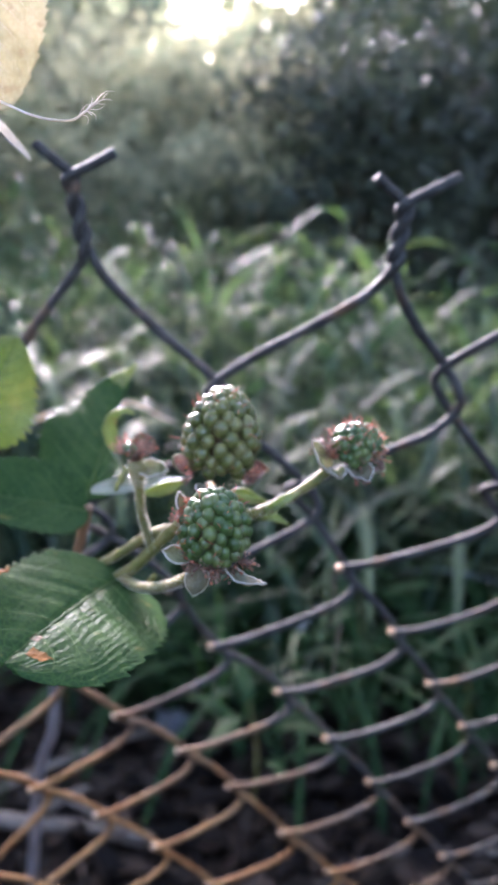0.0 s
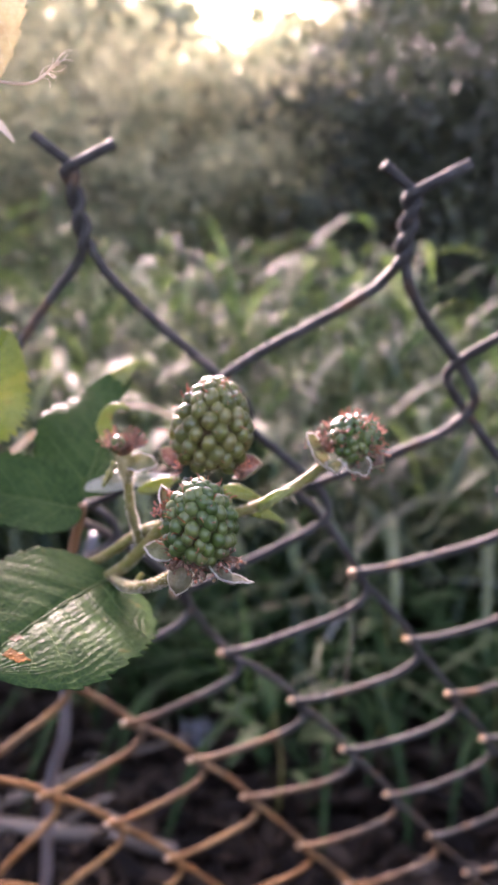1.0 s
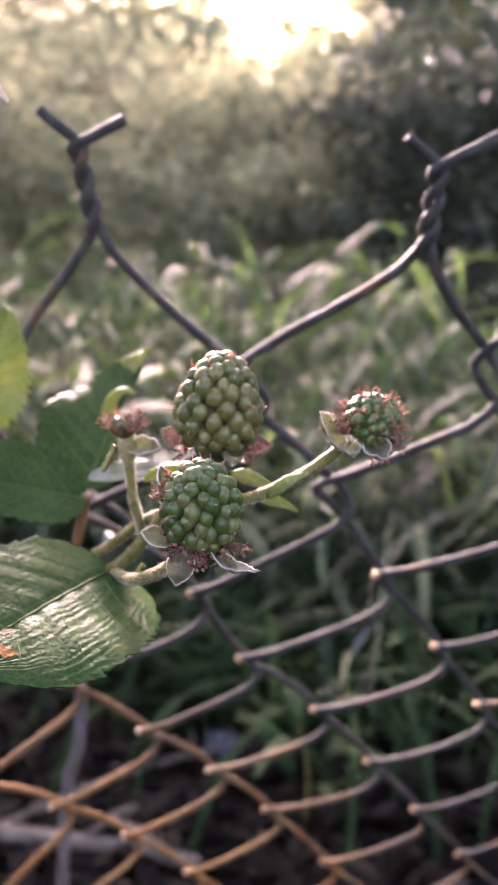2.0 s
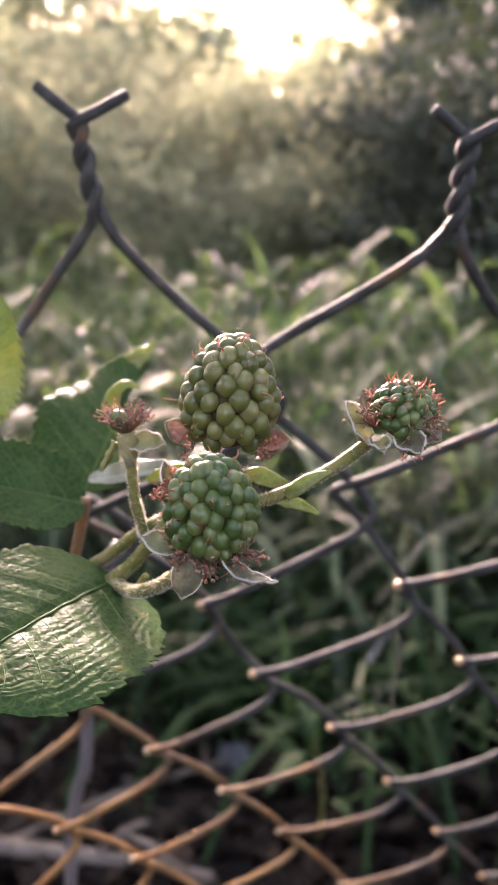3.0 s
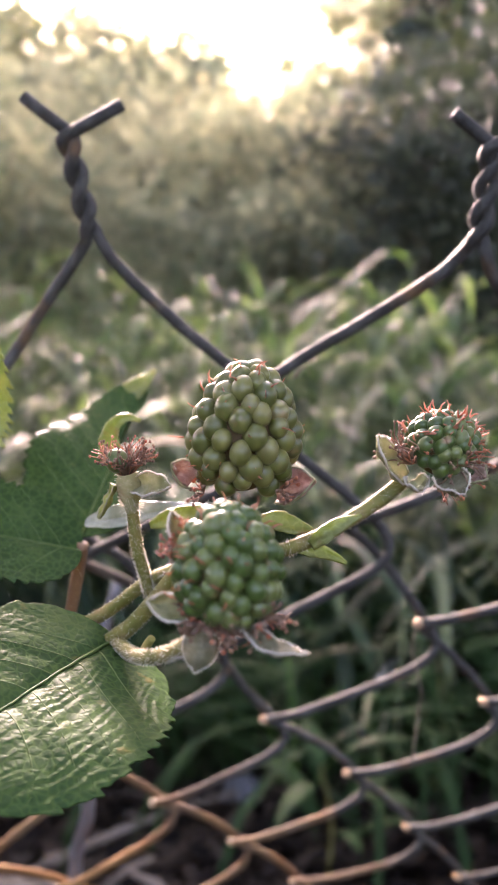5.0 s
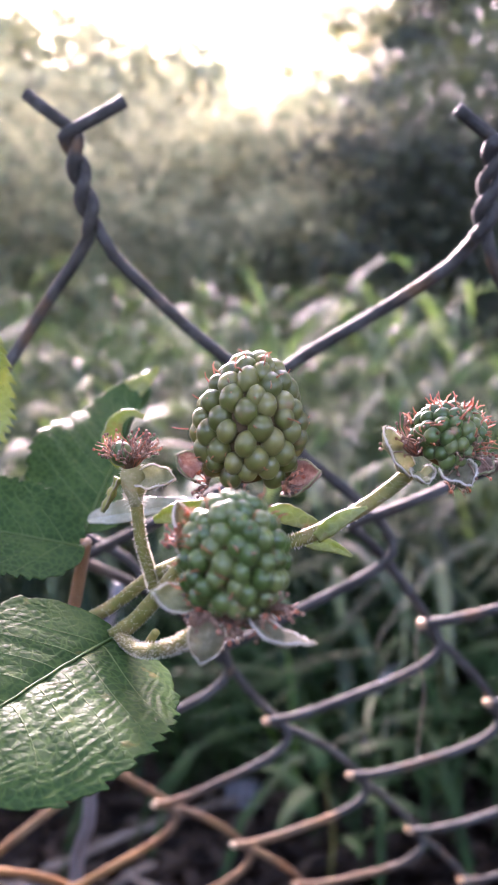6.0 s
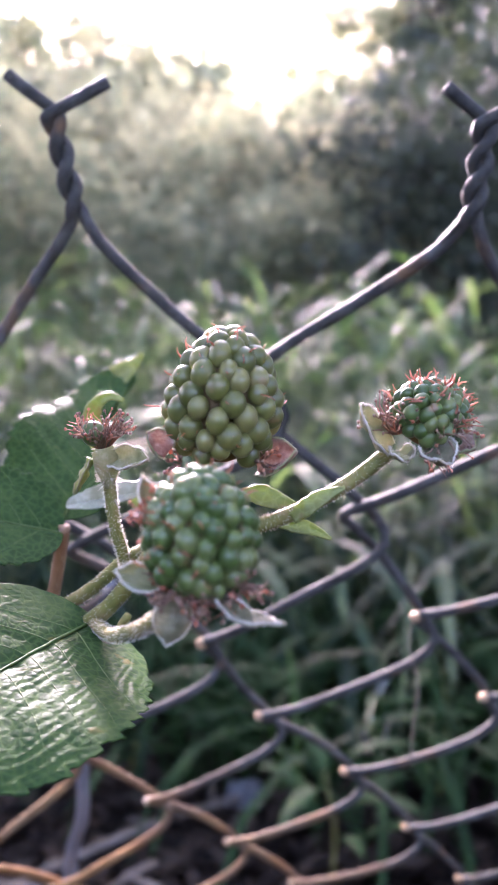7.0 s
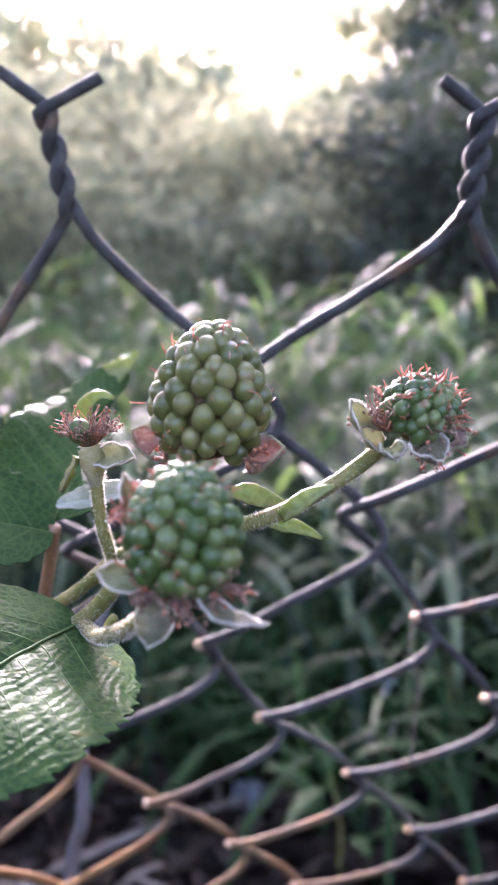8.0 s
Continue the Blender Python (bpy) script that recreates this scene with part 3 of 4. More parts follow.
def sepal(parent, base, way, normal, length, half, mat="sepal", curl=0.6, seed=0, label="", cup=0.45):
    """A pointed, cupped, downy lobe of the calyx."""
    base, ex = Vector(base), Vector(way).normalized()
    ez = Vector(normal)
    ez = (ez - ex * ez.dot(ex)).normalized()
    ey = ez.cross(ex)
    rng = random.Random(seed)
    na, nb = 16, 8
    verts = []
    for i in range(na + 1):
        a = i / na
        w = half * (math.sin(math.pi * min(1.0, 0.18 + 0.82 * a)) ** 0.8) * (1.0 if a < 0.8 else 1.0 - 0.5 * (a - 0.8) / 0.2) + 0.00008
        for j in range(nb + 1):
            b = -1 + 2 * j / nb
            ang = curl * a
            x = length * (math.sin(ang) / curl if abs(curl) > 1e-3 else a)
            z = length * ((1 - math.cos(ang)) / curl if abs(curl) > 1e-3 else 0)
            z += cup * w * b * b + 0.0006 * noise.noise((a * 5, b * 2.5, seed * 2.3))
            verts.append(base + ex * x + ey * (b * w) + ez * z)
    faces = [(i * (nb + 1) + j, i * (nb + 1) + j + 1, (i + 1) * (nb + 1) + j + 1, (i + 1) * (nb + 1) + j) for i in range(na) for j in range(nb)]
    ob = solid("sepal", verts, faces, M[mat], parent, label)
    mod = ob.modifiers.new("thickness", "SOLIDIFY")
    mod.thickness, mod.offset = 0.0002, 0
    edge = [verts[i * (nb + 1)] for i in range(na + 1)] + [verts[i * (nb + 1) + nb] for i in range(na, -1, -1)]
    pieces = [tube(edge, 0.00013, 5)]
    pieces += [bristle(p, Vector((rng.gauss(0, 1), rng.gauss(0, 1), rng.gauss(0, 1))).normalized(), 0.0004, 0.00003, rng, 0.5, 3) for p in edge for _ in range(5)]
    v, f = merged(pieces)
    solid("margin", v, f, M["hair" if mat in ("sepal", "calyx") else "calyx"], ob, "pale downy margin")
    return ob


def lobe(parent, points, halves, face, mat, name="sepal", label=""):
    """A narrow curling lobe along a line, cupped across."""
    line = spline(points, 20)
    verts, faces = [], []
    for k, p in enumerate(line):
        way = (line[min(k + 1, 19)] - line[max(k - 1, 0)]).normalized()
        side = way.cross(Vector(face)).normalized()
        up = side.cross(way)
        s = k / 19 * (len(halves) - 1)
        i = min(int(s), len(halves) - 2)
        w = halves[i] + (halves[i + 1] - halves[i]) * (s - i)
        for b in (-1, -0.5, 0, 0.5, 1):
            verts.append(p + side * w * b * (1 + 0.15 * noise.noise((k * 0.6, b, 1))) + up * (w * 0.4 * b * b + 0.0003 * noise.noise((k * 0.4, b * 2, 5))))
    for k in range(19):
        for j in range(4):
            o = 5 * k + j
            faces.append((o, o + 1, o + 6, o + 5))
    ob = solid(name, verts, faces, M[mat], parent, label)
    mod = ob.modifiers.new("thickness", "SOLIDIFY")
    mod.thickness, mod.offset = 0.0002, 0
    return ob


def stamens(parent, centre, axis, count, length, spread, seed, name="stamen", r=0.00012, anther=0.0003, red=0.18):
    rng = random.Random(seed)
    axis = Vector(axis).normalized()
    s1 = axis.orthogonal().normalized()
    s2 = axis.cross(s1)
    for _ in range(count):
        a = rng.uniform(0, 2 * math.pi)
        tilt = spread * rng.uniform(0.65, 1.1)
        way = axis * math.cos(tilt) + (s1 * math.cos(a) + s2 * math.sin(a)) * math.sin(tilt)
        foot = Vector(centre) + (s1 * math.cos(a) + s2 * math.sin(a)) * length * 0.22
        ln = length * rng.uniform(0.6, 1.1)
        v, f = bristle(foot, way, ln, r, rng, 0.9)
        end = (v[-1] + v[-3]) / 2
        if rng.random() < 0.7:
            ev, ef = ellipsoid(end, Matrix.Identity(3), anther * rng.uniform(0.6, 1), anther * 0.9, 4, 6)
            v, f = merged([(v, f), (ev, ef)])
        solid(name, v, f, M["style"] if rng.random() < red else M["stamen"], parent)


def build_bramble():
    plant = thing("bramble_branch", (-0.06, 0.19, 0.63), "bramble branch with unripe green blackberries and toothed leaves", "bramble")
    # canes and stalks
    stem(plant, [(-0.075, 0.185, 0.622), (-0.05, 0.176, 0.633), (-0.0274, 0.168, 0.6454), (-0.017, 0.160, 0.6541), (-0.0123, 0.1555, 0.6572)], 0.0010, 0.0009, 420, name="cane", seed=3)
    stem(plant, [(-0.0235, 0.1645, 0.6438), (-0.0190, 0.1610, 0.6480), (-0.0123, 0.155, 0.6565), (-0.008, 0.1515, 0.6620), (-0.0045, 0.1505, 0.6668)], 0.0012, 0.0010, 400, name="cane", seed=4)
    stem(plant, [(-0.0162, 0.158, 0.6531), (-0.0170, 0.158, 0.6560), (-0.018, 0.158, 0.6595), (-0.0187, 0.1578, 0.6655)], 0.00075, 0.0008, 600, name="pedicel", seed=5)
    stem(plant, [(-0.0222, 0.164, 0.6445), (-0.0185, 0.156, 0.6458), (-0.0140, 0.146, 0.6490), (-0.0088, 0.1365, 0.6535), (-0.0050, 0.132, 0.6575)], 0.00095, 0.0008, 700, name="pedicel", seed=6)
    stem(plant, [(-0.0078, 0.1515, 0.6622), (-0.0042, 0.1510, 0.6612), (-0.0010, 0.1507, 0.6609), (0.0020, 0.1510, 0.6617), (0.0052, 0.1515, 0.6630), (0.0090, 0.1520, 0.6651), (0.0128, 0.1532, 0.6676), (0.0160, 0.1543, 0.6702)], 0.00085, 0.0009, 700, name="pedicel", seed=7)
    # berries
    blackberry(plant, (-0.0034, 0.1510, 0.6755), (0.10, -0.10, 1.0), 0.0064, 0.0083, 0.00152, "drupelet", 5, "large plump grey-green unripe blackberry", 115, style_len=0.0015, bias=(-0.8, 0.1, 0.5))
    blackberry(plant, (-0.0030, 0.1325, 0.6640), (-0.02, -0.30, 0.95), 0.0054, 0.0067, 0.00120, "drupelet_green", 8, "smaller bright green unripe blackberry", 150, style_len=0.0014, bias=(-0.9, 0.3, 0.4))
    bud = blackberry(plant, (0.0205, 0.1545, 0.6744), (0.50, -0.25, 0.80), 0.0046, 0.0043, 0.00098, "drupelet_green", 11, "small young green blackberry fringed with red styles", 110, 2.2, style_len=0.0017, bias=(0.2, 0.3, 0.9), style_r=0.00020)
    stamens(bud, (0.0170, 0.1540, 0.6728), (-0.45, -0.3, 0.80), 70, 0.0042, 0.75, 3, r=0.00017, anther=0.00025)
    stamens(bud, (0.0218, 0.1530, 0.6720), (0.6, -0.5, -0.6), 60, 0.0036, 1.1, 4, r=0.00017, anther=0.00025)
    sepal(bud, (0.0156, 0.1530, 0.6702), (-0.78, -0.15, 0.60), (0.55, -0.62, 0.55), 0.0074, 0.0017, "calyx", 0.9, 1, cup=0.7)
    sepal(bud, (0.0166, 0.1520, 0.6704), (0.35, -0.75, -0.55), (0.1, -0.55, 0.8), 0.0028, 0.0014, "calyx", 0.6, 2, cup=0.8)
    sepal(bud, (0.0196, 0.1515, 0.6708), (0.62, -0.45, -0.62), (0.25, -0.75, 0.6), 0.0044, 0.0020, "sepal", 0.9, 3, "tan cupped sepal", cup=0.9)
    sepal(bud, (0.0225, 0.1525, 0.6712), (0.85, -0.3, -0.35), (0.1, -0.7, 0.7), 0.0034, 0.0015, "dry_sepal", 0.9, 4, "dry brown sepal", cup=0.9)
    big, low = [o for o in plant.children if o.name.startswith("blackberry")][:2]
    sepal(big, (-0.0098, 0.1490, 0.6694), (-0.72, -0.25, 0.60), (0.45, -0.75, 0.45), 0.0040, 0.0015, "dry_sepal", 0.9, 11, "browned boat-shaped sepal", cup=1.1)
    sepal(big, (0.0005, 0.1525, 0.6678), (0.92, -0.1, 0.25), (-0.15, -0.80, 0.55), 0.0058, 0.0021, "dry_sepal", 0.7, 12, "dry pink sepal", cup=0.9)
    sepal(big, (-0.0050, 0.1465, 0.6672), (-0.3, -0.8, -0.3), (0, -0.4, 0.9), 0.0040, 0.0016, "sepal", 0.5, 13)
    stamens(big, (-0.0082, 0.1500, 0.6684), (-0.8, -0.3, 0.3), 22, 0.0018, 1.0, 21, red=0.5)
    stamens(big, (0.0014, 0.1500, 0.6690), (0.8, -0.4, 0.2), 20, 0.0018, 1.0, 22, red=0.5)
    sepal(low, (-0.0050, 0.1305, 0.6582), (-0.15, -0.30, -0.95), (0, 0.9, 0.2), 0.0047, 0.0017, "sepal", 0.5, 14)
    sepal(low, (-0.0010, 0.1303, 0.6582), (0.75, -0.30, -0.60), (0.3, -0.2, 0.9), 0.0072, 0.0014, "sepal", 1.0, 15)
    sepal(low, (-0.0066, 0.1315, 0.6594), (-0.95, 0.05, 0.0), (0.15, -0.75, 0.6), 0.0046, 0.0014, "calyx", 0.9, 16)
    sepal(low, (-0.0076, 0.1335, 0.6622), (-0.40, 0.1, 0.88), (0.8, -0.4, 0.3), 0.0072, 0.0015, "sepal", 0.5, 17)
    stamens(low, (-0.0042, 0.1308, 0.6586), (-0.2, -0.5, -0.85), 90, 0.0027, 1.25, 23)
    stamens(low, (0.0008, 0.1308, 0.6592), (0.6, -0.45, -0.5), 40, 0.0027, 1.1, 24)
    stamens(low, (-0.0078, 0.1330, 0.6662), (-0.7, 0.0, 0.6), 34, 0.0021, 1.1, 25, anther=0.00024, red=0.8)
    stamens(low, (-0.0070, 0.1325, 0.6612), (-0.9, -0.3, 0.1), 22, 0.0017, 1.1, 26, anther=0.00022, red=0.6)
    # the spent flower
    v, f = tube(spline([(-0.0186, 0.1578, 0.6640), (-0.0188, 0.1577, 0.6660), (-0.0190, 0.1576, 0.6680), (-0.0193, 0.1575, 0.6694)], 10), [0.0008, 0.0009, 0.0011, 0.0014, 0.0016, 0.0017, 0.0017, 0.0016, 0.0013, 0.0008], 12)
    flower = solid("spent_flower", v, f, M["calyx"], plant, "withered flower with a ring of red-brown stamens")
    v, f = fuzz([Vector((-0.0186, 0.1578, 0.6645)), Vector((-0.0189, 0.1577, 0.6665)), Vector((-0.0192, 0.1576, 0.6688))], 0.0014, 420, 0.00045, random.Random(34))
    tagged(solid("hairs", v, f, M["hair"], flower), "short pale down", kind="stuff")
    v, f = ellipsoid(Vector((-0.0203, 0.1564, 0.6709)), Matrix.Identity(3), 0.0015, 0.0016)
    solid("fruit_heart", v, f, M["drupelet_green"], flower, "tiny green heart of the fruit")
    stamens(flower, (-0.0194, 0.1574, 0.6692), (0.0, -0.2, 0.95), 170, 0.0040, 0.70, 31, r=0.00014, anther=0.00024, red=0.32)
    sepal(flower, (-0.0180, 0.1570, 0.6672), (0.90, -0.2, -0.05), (0.1, -0.7, 0.7), 0.0056, 0.0018, "calyx", 0.6, 32, cup=0.7)
    sepal(flower, (-0.0205, 0.1570, 0.6676), (-0.25, -0.1, -0.95), (-0.9, -0.3, 0.1), 0.0048, 0.0011, "leaf_old", 0.4, 33)

    # bracts, and the stub of a broken stalk
    lobe(plant, [(0.0050, 0.1503, 0.6624), (0.0064, 0.1500, 0.6637), (0.0082, 0.1503, 0.6650), (0.0108, 0.1510, 0.6662)], [0.0007, 0.0010, 0.0009, 0.0002], (-0.2, -1, 0.3), "leaf_old", "bract", "green bract sheathing the stalk")
    lobe(plant, [(-0.0016, 0.1560, 0.6642), (0.0006, 0.1562, 0.6640), (0.0028, 0.1560, 0.6634), (0.0050, 0.1555, 0.6632)], [0.0006, 0.0013, 0.0011, 0.0003], (0.1, -1, 0.4), "leaf_old", "bract", "yellow-green bract behind the stalk")
    lobe(plant, [(0.0022, 0.1535, 0.6614), (0.0045, 0.1555, 0.6606), (0.0068, 0.1565, 0.6600), (0.0094, 0.1570, 0.6588)], [0.0004, 0.0009, 0.0008, 0.0002], (0.1, -1, 0.4), "leaf_old", "bract", "yellow-green bract below the stalk")
    stem(plant, [(-0.0152, 0.1500, 0.6478), (-0.0147, 0.1495, 0.6492), (-0.0140, 0.1490, 0.6503)], 0.00065, 0.0005, 0, "stem", "stalk_stub", "short broken brown stub", 9)
    return plant


BRAMBLE = build_bramble()


def build_leaves():
    p = BRAMBLE
    leaflet(p, (-0.0222, 0.165, 0.6445), (-0.0345, 0.1265, 0.6446), (0.0, 0.055, 0.99), 0.0150, fold=-0.28, other=0.50, narrow=0.9, broad=1.21, heart=0.032, droop=0.06, cup=0.0, seed=1, ripple=0.42, across=140, base_curl=0.09, veins=6, wide=0.47, wide_b=0.556, full=0.405, bite=0.07, patches=[(0.84, 0.90, 0.10, 0.45, "rust_spot"), (0.74, 0.80, -0.05, 0.10, "core"), (0.45, 0.8, -0.99, -0.94, "rust_spot")], label="broad glossy green leaflet with a browned tip")
    leaflet(p, (-0.0345, 0.1885, 0.6530), (-0.0318, 0.2262, 0.6778), (-0.10, -0.55, 0.83), 0.0138, fold=0.36, other=0.1, narrow=1.0, skew=2.3, least=0.05, droop=0.04, cup=0.0, seed=2, wide=0.42, full=0.50, bite=0.08, ripple=0.6, wavy=2.6, label="glossy dark green leaflet leaning back")
    leaflet(p, (-0.0328, 0.184, 0.652), (-0.060, 0.172, 0.6600), (0.05, -0.60, 0.80), 0.0105, fold=0.2, droop=0.1, seed=3, label="dark green leaflet with pale veins")
    leaflet(p, (-0.0323, 0.1840, 0.6565), (-0.0123, 0.1760, 0.6621), (0.0, -0.85, 0.5), 0.0018, fold=0.6, droop=0.05, seed=4, mat="leaf_under", teeth=7, wavy=6.0, label="narrow crumpled leaflet showing its whitish underside")
    leaflet(p, (-0.0590, 0.182, 0.6660), (-0.0475, 0.180, 0.6885), (0.15, -0.95, 0.1), 0.0108, fold=0.1, droop=0.05, seed=5, bite=0.2, teeth=16, mat="leaf_old", label="yellow-green toothed leaflet lit from behind")
    lobe(p, [(-0.0192, 0.1725, 0.6592), (-0.0165, 0.1722, 0.6602), (-0.0138, 0.1720, 0.6612), (-0.0115, 0.1720, 0.6624)], [0.0005, 0.0014, 0.0013, 0.0003], (0.2, -1, 0.3), "leaf_old", "leaf_lobe", "yellow-green torn lobe of the crumpled leaflet")
    lobe(p, [(-0.0345, 0.2235, 0.6752), (-0.0325, 0.2262, 0.6772), (-0.0310, 0.2270, 0.6786), (-0.0298, 0.2270, 0.6802)], [0.0024, 0.0016, 0.0009, 0.0004], (0.3, -1, 0.4), "leaf_old", "leaf_tip", "yellowed curling tip of the leaflet")
    lobe(p, [(-0.0280, 0.1880, 0.6646), (-0.0288, 0.1880, 0.6664), (-0.0295, 0.1880, 0.6695), (-0.0287, 0.1880, 0.6722), (-0.0266, 0.1880, 0.6736), (-0.0242, 0.1880, 0.6731)], [0.0006, 0.0013, 0.0017, 0.0011, 0.0007, 0.0003], (0.3, -1, 0.2), "leaf_old", "leaf_flap", "curled green flap of torn leaf with a pale tip")
    stem(p, [(-0.0328, 0.1845, 0.653), (-0.0345, 0.187, 0.6465), (-0.0367, 0.190, 0.6390), (-0.041, 0.195, 0.628)], 0.0010, 0.0011, 40, mat="petiole", name="petiole", seed=8)

    leaflet(p, (-0.0440, 0.150, 0.757), (-0.0418, 0.150, 0.7275), (0.15, -0.95, 0.1), 0.0085, fold=0.08, droop=0.03, seed=6, mat="leaf_thin", label="thin yellowed leaflet hanging from above")
    leaflet(p, (-0.0560, 0.152, 0.7335), (-0.0380, 0.155, 0.7212), (0.3, -0.3, 0.9), 0.0030, fold=0.5, droop=0.05, seed=7, mat="dry", label="pale dried narrow leaf tip", teeth=5, veins=4)
    rng = random.Random(77)
    line = spline([(-0.034, 0.105, 0.7225), (-0.0287, 0.105, 0.7205), (-0.0248, 0.105, 0.7191), (-0.0207, 0.104, 0.7186), (-0.0188, 0.104, 0.7196), (-0.0172, 0.103, 0.7208)], 30)
    pieces = [tube(line, [0.00016] * 24 + [0.00013, 0.00012, 0.0001, 0.00008, 0.00006, 0.00004], 5)]
    for k in range(16):
        q = line[rng.randrange(18, 30)]
        pieces.append(bristle(q, Vector((rng.uniform(0.2, 1), rng.uniform(-0.5, 0.5), rng.uniform(-0.2, 1))).normalized(), rng.uniform(0.0008, 0.0025), 0.00006, rng, 1.2, 3))
    v, f = merged(pieces)
    solid("tendril", v, f, M["dry"], p, "dry frayed pale thread of a tendril")


build_leaves()


def build_cane():
    """A bare cane behind the fence, coming up from the soil."""
    cane = thing("bramble_cane", (-0.16, 0.60, 0.0), "bare grey-green bramble cane rising behind the fence", "bramble")
    stem(cane, list(reversed([(-0.0625, 0.3300, 0.6053), (-0.0743, 0.3350, 0.5610), (-0.0752, 0.3400, 0.5319), (-0.0784, 0.3500, 0.5088), (-0.0889, 0.3700, 0.4738), (-0.105, 0.42, 0.36), (-0.14, 0.52, 0.15), (-0.16, 0.60, -0.01)])), 0.0034, 0.0018, 0, "cane", "cane", "", 41)


build_cane()


def build_fibre():
    line = spline([(0.0310, 0.2790, 0.6108), (0.0307, 0.2800, 0.6037), (0.0335, 0.2810, 0.5936), (0.0331, 0.2830, 0.5828), (0.0325, 0.2840, 0.5711)], 26)
    line = [p + Vector((0.0006 * noise.noise((k * 0.7, 0, 3)), 0, 0)) for k, p in enumerate(line)]
    v, f = tube(line, 0.00022, 5)
    fibre = solid("dry_fibre", v, f, M["wood"])
    tagged(fibre, "thin dry plant fibre hanging from the fence wire", "fibre")


build_fibre()


def build_tendril(points):
    v, f = tube(spline(points, 16), [0.00022 - 0.000008 * k for k in range(16)], 5)
    tagged(solid("dry_tendril", v, f, M["wood"]), "tiny dry tendril curled round the fence wire", "tendril", group="tendrils on the wire")


build_tendril([(-0.0159, 0.2330, 0.6813), (-0.0140, 0.2310, 0.6809), (-0.0119, 0.2320, 0.6799), (-0.0101, 0.2340, 0.6774), (-0.0110, 0.2350, 0.6760)])
build_tendril([(-0.0011, 0.2310, 0.6791), (-0.0000, 0.2290, 0.6808), (0.0015, 0.2280, 0.6813), (0.0021, 0.2290, 0.6797)])


def build_dead_blade():
    """One dead blade of grass, bent over behind the bramble."""
    line = spline([(-0.34, 0.64, -0.01), (-0.27, 0.60, 0.40), (-0.17, 0.54, 0.585), (-0.0866, 0.50, 0.632), (-0.0434, 0.49, 0.6246)], 24)
    verts, faces = [], []
    for k, p in enumerate(line):
        t = (line[min(k + 1, 23)] - line[max(k - 1, 0)]).normalized()
        side = t.cross(Vector((0, 1, 0.2))).normalized()
        w = 0.0013 * (0.6 + 0.4 * min(1, k / 12)) * (1 - (k / 23) ** 5) + 0.0003
        back = Vector((0, 1, 0)) * w * 0.4
        verts += [p - side * w - back, p, p + side * w - back]
    for k in range(23):
        q = 3 * k
        faces += [(q, q + 1, q + 4, q + 3), (q + 1, q + 2, q + 5, q + 4)]
    ob = tagged(solid("dead_grass", verts, faces, M["dry"]), "pale dead blade of grass bent over", "grass")
    mod = ob.modifiers.new("thickness", "SOLIDIFY")
    mod.thickness = 0.0004


build_dead_blade()


# ---- grass and weeds behind the fence ----
def blades(spots, n=7):
    """Arching, keeled blades as one mesh: spots of x, y, height, half width, way, bend."""
    verts, faces = [], []
    for x, y, h, w, a, b in spots:
        base = Vector((x, y, ground_height(x, y) - 0.01))
        out, side = Vector((math.cos(a), math.sin(a), 0)), Vector((-math.sin(a), math.cos(a), 0))
        o = len(verts)
        for k in range(n + 1):
            f = k / n
            ang = b * f ** 1.3
            p = base + out * (h * f * math.sin(ang)) + Vector((0, 0, h * f * math.cos(ang * 0.8)))
            ww = w * (0.55 + 0.9 * f if f < 0.5 else 1.0) * (1 - f ** 2.4) + 0.0003
            lift = Vector((0, 0, ww * 0.35))
            verts += [p - side * ww + lift, p, p + side * ww + lift]
        for k in range(n):
            q = o + 3 * k
            faces += [(q, q + 1, q + 4, q + 3), (q + 1, q + 2, q + 5, q + 4)]
    return verts, faces


